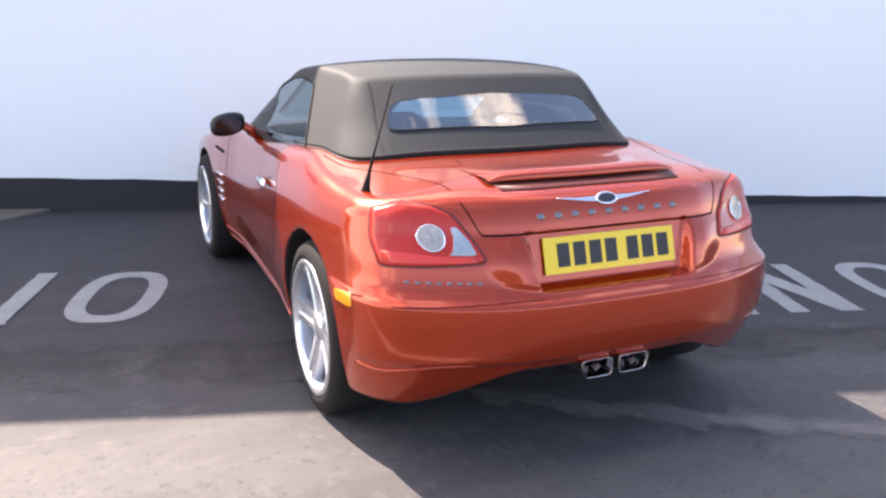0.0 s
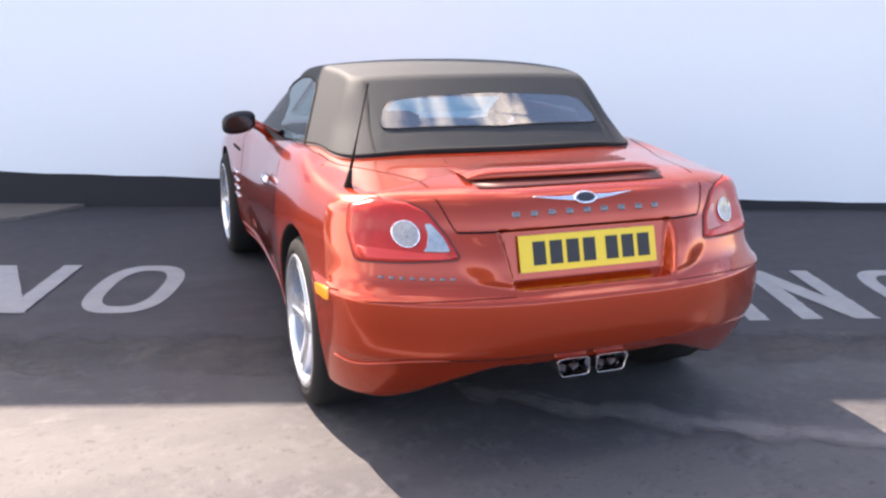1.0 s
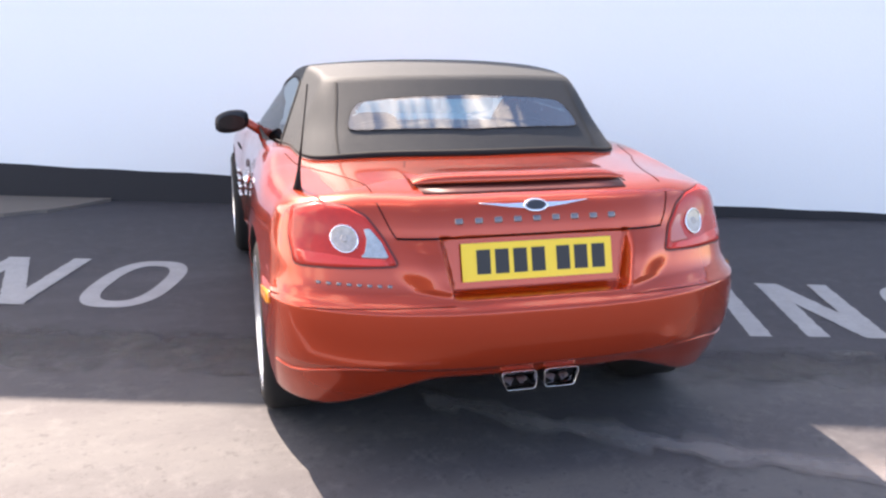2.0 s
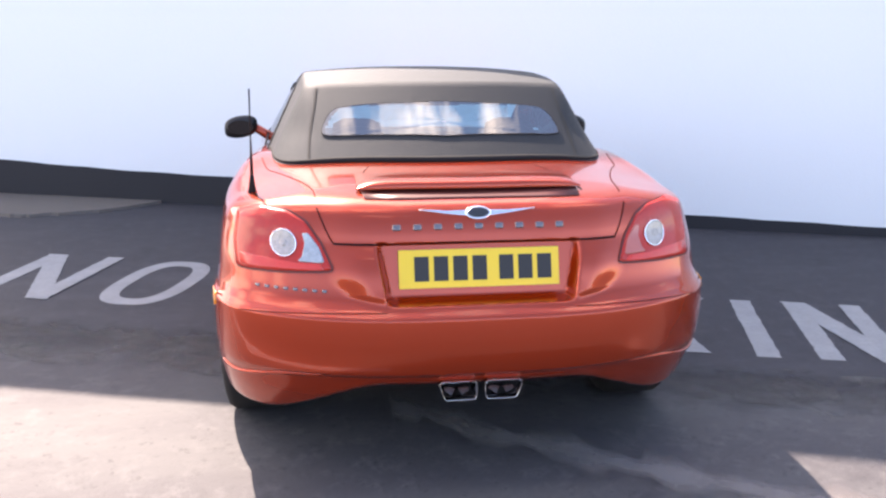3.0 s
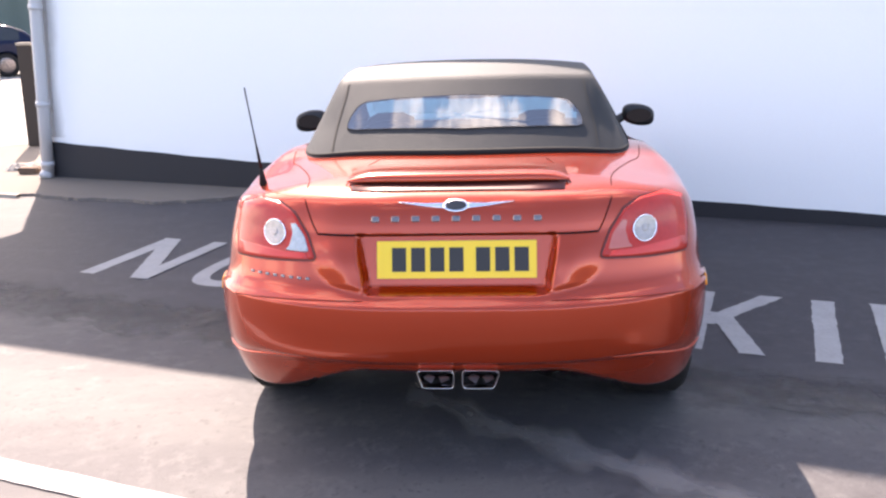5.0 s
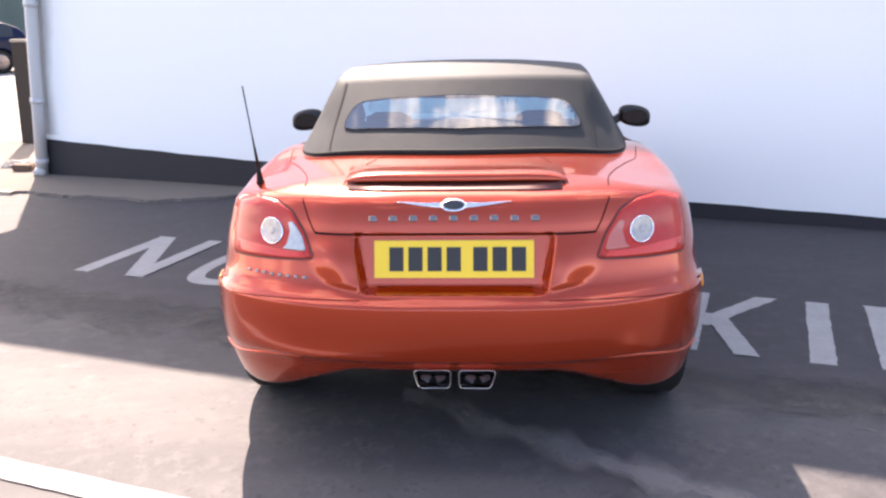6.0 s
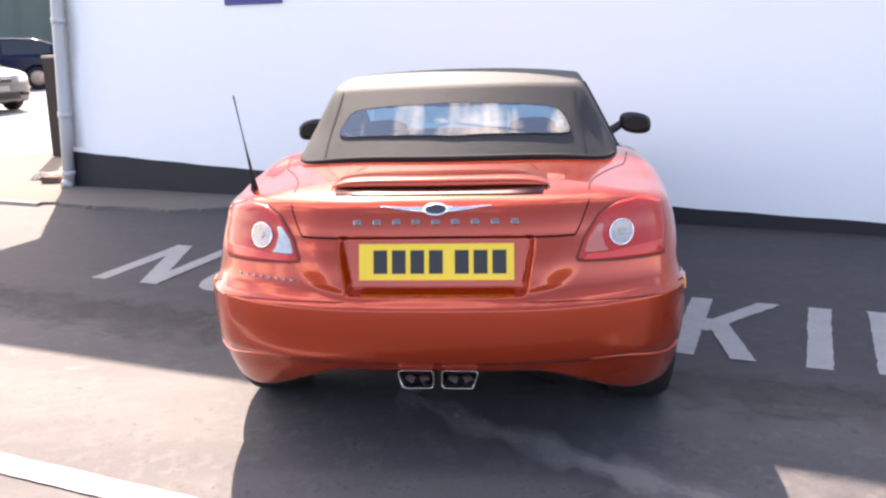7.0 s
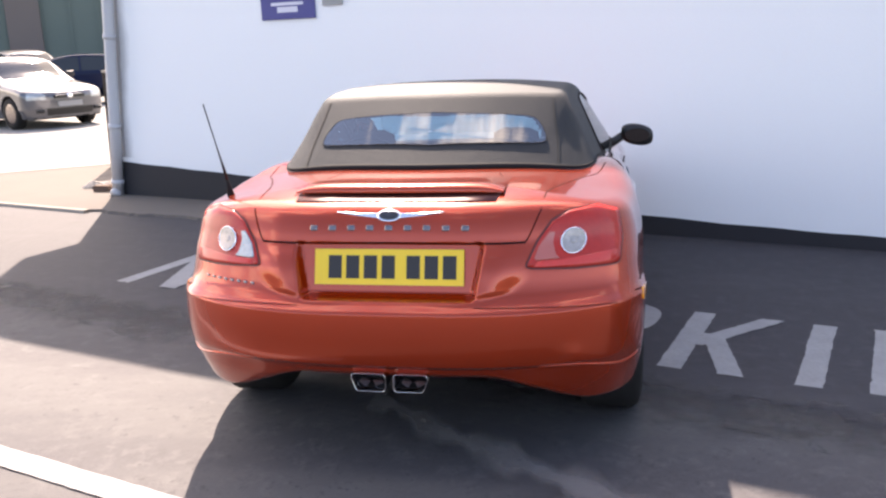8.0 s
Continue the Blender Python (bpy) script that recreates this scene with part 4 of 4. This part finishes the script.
def rounded_rect(w, h, r, n=5):
    out = []
    for cx, cz, a0 in ((w - r, h - r, 0), (-w + r, h - r, 90), (-w + r, -h + r, 180), (w - r, -h + r, 270)):
        out += [(cx + r * math.cos(radians(a0 + 90 * k / (n - 1))), cz + r * math.sin(radians(a0 + 90 * k / (n - 1)))) for k in range(n)]
    return out


def build_exhausts():
    for s in (-1, 1):
        outline = [(a - (s * 0.013 * min(max(-b / 0.031 + 0.3, 0), 1) if a * s > 0.03 else 0), b) for a, b in rounded_rect(0.0610, 0.031, 0.014)]   # the outer lower corner is drawn in
        rows = []
        for y, k in ((0.008, 0.97), (0.002, 0.99), (-0.005, 1.0), (-0.0065, 0.985), (-0.004, 0.962), (0.03, 0.93), (0.20, 0.88)):
            rows.append([(s * 0.074 + a * k, y + 0.008, 0.3800 + b * k) for a, b in outline])
        tip = part("exhaust_tip", sheet("exhaust_tip", np.array(rows), closed=True), CHROME, CAR, "rectangular chrome exhaust tip")
        sleeve = [[(s * 0.074 + a * k, y + 0.008, 0.3800 + b * k) for a, b in outline] for y, k in ((0.32, 0.90), (0.009, 0.965))]
        part("sleeve", sheet("sleeve", np.array(sleeve), closed=True), MATT, tip, "dark exhaust sleeve")
        part("baffle", box(s * 0.074 - 0.052, s * 0.074 + 0.052, 0.10, 0.11, 0.356, 0.408), MATT, tip)
        for e, a in ((-1, 24), (1, -20)):
            part("deflector", box(-0.015, 0.015, 0.0, 0.003, -0.010, 0.014, 0.0, pose(s * 0.074 + e * 0.025, 0.045, 0.366, -48, a, 20 * e)), BADGE, tip)


build_exhausts()


def build_antenna():
    b = Vector((-0.727, 0.468, 0.925))
    base = part("aerial", tube([b, b + Vector((0.001, -0.012, 0.03)), b + Vector((0.004, -0.035, 0.085))], [0.020, 0.013, 0.006], 10), RUBBER, CAR, "thin black aerial on a fin base")
    pts = [b + Vector((0.004 + 0.017 * t, -0.035 - 0.16 * t, 0.085 + 0.30 * t)) for t in np.linspace(0, 1, 8)]
    part("rod", tube(pts, [0.006, 0.0055, 0.0035, 0.0026, 0.0024, 0.0024, 0.0024, 0.0026], 8), RUBBER, base)


build_antenna()


def build_wheel(x, cy, cz, r, rim, s, w):
    """s: which side its face looks to."""
    prof = [(-w / 2, rim - 0.01), (-w / 2, r - 0.05), (-w / 2 + 0.015, r - 0.018), (-w / 2 + 0.04, r), (w / 2 - 0.04, r), (w / 2 - 0.015, r - 0.018), (w / 2 - 0.004, r - 0.05), (w / 2 - 0.006, rim + 0.012), (w / 2 - 0.02, rim - 0.004)]
    at = (x, cy, cz)
    wheel = part("wheel", lathe([(s * a, b) for a, b in prof], "x", 64, at), RUBBER, CAR, "silver alloy wheel with dark tyre")
    lip = [(w / 2 - 0.022, rim + 0.004), (w / 2 - 0.008, rim + 0.004), (w / 2 - 0.004, rim - 0.004), (w / 2 - 0.008, rim - 0.018), (w / 2 - 0.03, rim - 0.026)]
    barrel = [(w / 2 - 0.03, rim - 0.026), (w / 2 - 0.12, rim - 0.04), (-w / 2 + 0.04, rim - 0.03)]
    part("barrel", lathe([(s * a, b) for a, b in barrel], "x", 48, at), BARREL, wheel)
    part("rim", lathe([(s * a, b) for a, b in lip], "x", 64, at), ALLOY, wheel)
    part("backing_plate", lathe([(-s * (w / 2 - 0.03), 0.001), (-s * (w / 2 - 0.03), rim - 0.012)], "x", 40, at), MATT, wheel)
    part("brake_disc", lathe([(s * 0.0, 0.05), (s * 0.0, 0.165), (-s * 0.025, 0.165)], "x", 40, at), GREYIN, wheel)
    for k in range(5):
        bm = bmesh.new()
        a = radians(72 * k)
        rows = []
        for t in np.linspace(0, 1, 8):
            rad = 0.03 + (rim - 0.045) * t
            half = 0.036 + 0.012 * abs(t - 0.45) ** 1.2 + 0.012 * t
            depth = w / 2 - 0.042 + 0.022 * t**2
            for side, d in ((-1, -0.03), (-0.92, 0.0), (-0.35, 0.002), (-0.2, -0.008), (0.2, -0.008), (0.35, 0.002), (0.92, 0.0), (1, -0.03)):
                u = side * half
                rows.append((x + s * (depth + d), cy + rad * math.cos(a) - u * math.sin(a), cz + rad * math.sin(a) + u * math.cos(a)))
        vs = [bm.verts.new(v) for v in rows]
        for i in range(7):
            for j in range(7):
                bm.faces.new((vs[i * 8 + j], vs[i * 8 + j + 1], vs[i * 8 + j + 9], vs[i * 8 + j + 8]))
        part("spoke", bm, ALLOY, wheel)
    part("centre_cap", lathe([(s * (w / 2 - 0.06), 0.06), (s * (w / 2 - 0.036), 0.056), (s * (w / 2 - 0.03), 0.035), (s * (w / 2 - 0.028), 0.001)], "x", 28, at), ALLOY, wheel)


for side in (-1, 1):
    build_wheel(side * 0.745, 0.742, 0.364 - 0.008 * side, 0.332, 0.258, side, 0.25)
    build_wheel(side * 0.780, AXLE_F[0], AXLE_F[1], 0.325, 0.25, side, 0.225)


def build_cabin():
    for s in (-1, 1):
        rows = []
        for z, half, y, thick in ((0.62, 0.24, 1.32, 0.07), (0.8, 0.24, 1.26, 0.07), (0.95, 0.21, 1.21, 0.06), (0.99, 0.15, 1.19, 0.05), (1.0, 0.11, 1.185, 0.045), (1.09, 0.10, 1.17, 0.04), (1.11, 0.06, 1.165, 0.02)):
            rows.append([(s * 0.33 + half * math.cos(a), y + thick * math.sin(a), z) for a in np.linspace(0, 2 * np.pi, 20, endpoint=False)])
        seat = part("seat", sheet("seat", np.array(rows), closed=True), GREYIN, CAR, "grey bucket seat with head restraint")
        part("seat_base", box(s * 0.33 - 0.24, s * 0.33 + 0.24, 1.3, 1.8, 0.5, 0.66, 0.03), GREYIN, seat)
        hoop = [(s * 0.33 + 0.17 * math.cos(a), 1.06, 0.93 + 0.14 * math.sin(a)) for a in np.linspace(0, math.pi, 20)]
        part("roll_hoop", tube(hoop, 0.022, 10), BLACK, CAR)
    wheel = [(0.33 + 0.18 * math.cos(a), 1.98 + 0.07 * math.sin(a), 0.74 + 0.165 * math.sin(a)) for a in np.linspace(0, 2 * np.pi, 33)]
    part("steering_wheel", tube(wheel, 0.014, 8, caps=False), BLACK, CAR)
    part("dashboard", box(-0.62, 0.62, 2.1, 2.44, 0.6, 0.915, 0.04), GREYIN, CAR)
    part("parcel_shelf", box(-0.50, 0.50, 0.90, 1.05, 0.90, 0.98, 0.02), GREYIN, CAR)


build_cabin()


def settle(car):
    """Last trim of the car's proportions: the body rides a little higher and its cabin sits slightly further forward."""
    shift = [(-0.5, 0.0), (0.06, 0.0), (0.25, 0.005), (0.48, 0.022), (1.05, 0.03), (3.1, 0.02), (5.0, 0.02)]
    for ob in car.children_recursive:
        top = ob if ob.parent == car else ob.parent
        n = len(ob.data.vertices)
        co = np.empty(n * 3)
        ob.data.vertices.foreach_get("co", co)
        co = co.reshape(-1, 3)
        if top.name.startswith("wheel") and not top.name.startswith("wheel_liner"):
            co[:, 1] += 0.021
        else:
            co[:, 1] += curve(co[:, 1], shift)
            co[:, 2] += 0.008 * step(0.22, 0.45, co[:, 2])
        ob.data.vertices.foreach_set("co", co.reshape(-1))
        ob.data.update()


settle(CAR)


# ---- the building's fittings ----
def build_pipe():
    base = on_wall(0.095, 0.075, 0.03)
    top = on_wall(0.095 + 0.10 * 2.9, 0.075, 2.9)
    pipe = thing("drainpipe", base, "white painted round drainpipe at the wall's end", "drainpipe")
    part("pipe", tube([base + (top - base) * t for t in (0, 0.3, 0.7, 1)], 0.058, 20), PIPE, pipe)
    for t in (0.04, 0.245, 0.56, 0.9):
        p = base + (top - base) * t
        part("collar", tube([p, p + (top - base).normalized() * 0.05], 0.066, 20), PIPE, pipe)
    part("shoe", tube([base + Vector((0, 0, 0.05)), base + WALL_OUT * 0.05 + Vector((0, 0, 0.0))], 0.06, 16), PIPE, pipe)


def build_signs():
    for name, label, s0, s1, z0, z1, mat in (("blue_sign", "blue notice board with pale print on the white wall", 2.19, 2.785, 1.735, 2.3, BLUE), ("grey_sign", "small grey notice beside the blue board", 2.87, 3.08, 1.835, 2.1, GREYSIGN)):
        t = thing(name, on_wall((s0 + s1) / 2, 0, z0), label, "sign")
        bm = box(s0, s1, -0.018, -0.001, z0, z1, 0.003)
        bm.transform(WM)
        part("board", bm, mat, t)
        rows = [(0.06, 0.16, 0.38), (0.12, 0.09, 0.60), (0.20, 0.08, 0.85), (0.30, 0.08, 0.8)]
        for zb, h, w in rows if name == "blue_sign" else [(0.06, 0.05, 0.7), (0.15, 0.05, 0.8)]:
            mid, half = (s0 + s1) / 2, (s1 - s0) * w / 2
            bm = box(mid - half, mid + half, -0.0205, -0.0185, z0 + zb, z0 + zb + h * 0.3)
            bm.transform(WM)
            part("print_bar", bm, CREAM, t)


def build_pipe_shade():
    """A grey band that paints the drainpipe's soft shade on the wall."""
    zs = np.linspace(0.42, 2.95, 40)
    cols = (0.10, 0.14, 0.18, 0.23, 0.30)
    rows = [[on_wall(s0 + 0.10 * z + 0.02 * math.sin(z * 5.1) * (k > 1), 0.004, z) for z in zs] for k, s0 in enumerate(cols)]
    tagged(part("wall_stain", cover(sheet("wall_stain", np.array(rows)), (0.85, 0.85, 0.65, 0.42, 0.25)), PIPESHADE, None), "grey shade of the drainpipe painted on the white wall", "stain", kind="structure")


PIPESHADE = faded(material("grey_pipe_shade", (0.42, 0.415, 0.42), 0.9, 0, 0, 0.4, 5, 60, 0.1), 0.0, 0.55, 0.3)
build_pipe()
build_pipe_shade()
build_signs()


def build_post():
    at = Vector((-5.61, 7.72, 0.034))
    post = thing("gate_post", at, "short dark timber gate post with a pale weathered top", "post")
    shaft = box(-0.09, 0.09, -0.06, 0.06, 0.0, 1.215, 0.008)
    for v in shaft.verts:   # it leans a little
        v.co.x += 0.04 * v.co.z
    shaft.transform(Matrix.Translation((at.x, at.y, at.z)))
    part("shaft", shaft, BROWN, post)
    part("cap", box(at.x - 0.050, at.x + 0.148, at.y - 0.065, at.y + 0.065, at.z + 1.217, at.z + 1.25, 0.008), KERB, post, "pale weathered timber cap")


build_post()


# ---- parked cars beyond the yard ----
def hatch_body(x, y, z):
    ax = np.abs(x)
    top = curve(y, [(-0.1, 0.55), (0.05, 0.72), (0.5, 0.86), (1.1, 0.95), (1.4, 1.08), (1.95, 1.38), (2.5, 1.45), (3.3, 1.42), (3.9, 1.25), (4.2, 0.95), (4.4, 0.7)])
    side = 0.87 - 0.32 * np.maximum(z - 0.9, 0) - 0.06 * np.maximum(0.4 - z, 0) / 0.2
    f = smax(z - top + 0.05 * (ax / 0.8) ** 3, ax - side, 0.09)
    f = smax(f, 0.02 + 0.22 * (ax / 0.85) ** 3 + 0.15 * np.maximum(0.4 - z, 0) - y, 0.1)
    f = smax(f, y - 4.25 + 0.12 * (ax / 0.85) ** 2, 0.1)
    f = smax(f, 0.2 - z, 0.03)
    for cy in (0.82, 3.38):
        f = smax(f, np.minimum(0.36 - np.sqrt((y - cy) ** 2 + (z - 0.31) ** 2), ax - 0.55), 0.02)
    return f


def hatch_sort(c, n):
    x, y, z = np.abs(c[:, 0]), c[:, 1], c[:, 2]
    names = np.full(len(c), "body", object)
    pane = (z > 0.99) & (z < 1.37) & (n[:, 0] ** 2 > 0.4) & (y > 1.55) & (y < 3.8) & (np.abs(y - 2.55) > 0.04)
    for k, cut in enumerate((c[:, 0] < 0, c[:, 0] > 0)):
        names[pane & cut & (y < 2.55)] = "side_glass#%d" % k
        names[pane & cut & (y > 2.55)] = "side_glass#%d" % (k + 2)
    names[(z > 1.0) & (z < 1.36) & (n[:, 1] < -0.35) & (x < 0.66)] = "windscreen"
    names[(z > 0.98) & (z < 1.32) & (n[:, 1] > 0.35) & (x < 0.62)] = "rear_glass"
    lamp = (z > 0.60) & (z < 0.74) & (y < 0.5) & (x > 0.50) & (x < 0.80) & (n[:, 2] < 0.7)
    names[lamp] = "headlamp"
    names[lamp & (c[:, 0] < 0)] = "headlamp#left"
    names[(z > 0.28) & (z < 0.40) & (y < 0.2) & (x < 0.5)] = "air_intake"
    names[n[:, 2] < -0.5] = "underbody"
    return np.array(names, str)


def build_hatch():
    p, q, n = skin(hatch_body, axis((-0.95, 0.951, 0.045)), axis((-0.1, 4.4, 0.05)), axis((0.15, 1.55, 0.035)))
    return pieces(p, q, n, hatch_sort)


HATCH = build_hatch()


def parked_car(m, paint, label):
    car = new("parked_car")
    tagged(car, label, "car", "cars parked beyond the yard")
    look_of = {"body": paint, "side_glass": DARKGLASS, "windscreen": DARKGLASS, "rear_glass": DARKGLASS, "headlamp": PALELENS, "air_intake": BLACK, "underbody": MATT}
    for name, data in HATCH.items():
        data = data.copy()
        name = name.split("#")[0]
        part(name, data, look_of[name], car)
    part("plate", box(-0.26, 0.26, -0.005, 0.025, 0.44, 0.54), PLATEGREY, car)
    for s in (-1, 1):
        part("grille_slot", box(s * 0.19 - 0.13, s * 0.19 + 0.13, -0.012, 0.03, 0.605, 0.675, 0.01), BLACK, car)
        part("fog_lamp", box(s * 0.62 - 0.08, s * 0.62 + 0.08, 0.03, 0.10, 0.33, 0.40, 0.02), BLACK, car)
    part("bonnet_badge", lathe([(-0.03, 0.001), (-0.03, 0.05), (0.02, 0.055)], "y", 20, (0, 0, 0.64)), CHROME, car)
    for s in (-1, 1):
        for cy in (0.82, 3.38):
            w = part("wheel", lathe([(s * -0.1, 0.2), (s * -0.1, 0.30), (s * -0.07, 0.315), (s * 0.07, 0.315), (s * 0.1, 0.295), (s * 0.1, 0.21)], "x", 28, (s * 0.76, cy, 0.315)), RUBBER, car)
            part("hubcap", lathe([(s * 0.09, 0.215), (s * 0.10, 0.18), (s * 0.085, 0.06), (s * 0.095, 0.001)], "x", 24, (s * 0.76, cy, 0.315)), BADGE, w)
        part("door_mirror", box(s * 0.92 - 0.09, s * 0.92 + 0.09, 1.45, 1.55, 0.98, 1.1, 0.03), BLACK, car)
    car.matrix_world = m
    return car


DARKGLASS = material("dark_car_glass", (0.02, 0.025, 0.03), 0.05, 0, 0.0, spec=0.5)
PLATEGREY = material("dull_white_plate", (0.25, 0.25, 0.25), 0.5)
SILVER = material("silver_paint", (0.085, 0.088, 0.10), 0.3, 0.7, 1.0, 0.1, 4, 200)
NAVY = material("dark_blue_paint", (0.008, 0.013, 0.035), 0.12, 0.0, 0.0, 0.1, 4, 200, spec=0.15)
GREYBROWN = material("grey_brown_render", (0.13, 0.11, 0.105), 0.8, 0, 0, 0.4, 1, 40, 0.2)
GREEN = material("dark_green_cladding", (0.08, 0.115, 0.105), 0.6, 0, 0, 0.3, 2, 60, 0.2)

parked_car(pose(-9.95, 13.35, 0.034, 0, 0, 63), SILVER, "silver hatchback parked nose-out in the sun")
parked_car(pose(-16.5, 19.3, 0.034, 0, 0, -58), NAVY, "dark blue hatchback parked side-on behind the silver one")
parked_car(pose(-15.3, 25.0, 0.034, 0, 0, -58), NAVY, "dark blue hatchback in the far row")
parked_car(pose(-16.4, 22.7, 0.034, 0, 0, 63) @ Matrix.Diagonal((1, 1, 1.13, 1)), SILVER, "pale silver estate car parked in the far row")


def build_shed():
    shed = thing("green_shed", (-16, 30, 0), "dark green clad shed behind the parked cars", "building")
    m = pose(-19, 29, 0, 0, 0, 30)
    part("wall", box(-14, 14, 0, 6, 0, 5.0, 0.02, m), GREEN, shed)
    for k in range(28):
        part("cladding_rib", box(-13.8 + k, -13.7 + k, -0.05, 0.0, 0, 4.9, 0.0, m), GREEN, shed)
    for x in (-3.0, 5.3, 9.8):
        part("pier", box(x, x + 1.2, -0.2, -0.06, 0, 5.0, 0.02, m), GREYBROWN, shed)
    part("roof", box(-14.3, 14.3, -0.4, 6.3, 5.01, 5.2, 0.02, m), BROWN, shed)


build_shed()


def build_litter():
    """A crumpled bag and a broken brick lying where the wall ends."""
    rng = np.random.default_rng(21)
    at = Vector((-4.90, 6.05, 0.028))
    rows = [[(at.x + 0.30 * k / 9 - 0.15 + rng.normal(0, 0.014), at.y + 0.22 * j / 9 - 0.11 + rng.normal(0, 0.014), at.z + 0.004 + (0.05 * math.sin(math.pi * k / 9) * math.sin(math.pi * j / 9) + abs(rng.normal(0, 0.02))) * (0 < j < 9 and 0 < k < 9)) for k in range(10)] for j in range(10)]
    litter = thing("paper_litter", at, "crumpled grey paper bag lying on the concrete strip", "litter")
    part("scrap", sheet("scrap", np.array(rows), smooth=False), BAG, litter)
    at = Vector((-4.66, 5.80, 0.028))
    bm = box(at.x - 0.10, at.x + 0.10, at.y - 0.05, at.y + 0.05, at.z, at.z + 0.065, 0.012)
    for v in bm.verts:
        v.co += Vector((rng.normal(0, 0.008), rng.normal(0, 0.008), abs(rng.normal(0, 0.004)) if v.co.z > at.z + 0.03 else 0))
    tagged(part("brick", bm, BRICK, None), "broken brown brick beside the drainpipe", "brick")


BAG = material("grey_paper", (0.30, 0.28, 0.26), 0.8, 0, 0, 0.6, 12, 90, 0.3)
BRICK = material("brown_brick", (0.12, 0.075, 0.055), 0.9, 0, 0, 0.5, 14, 120, 0.4)
build_litter()
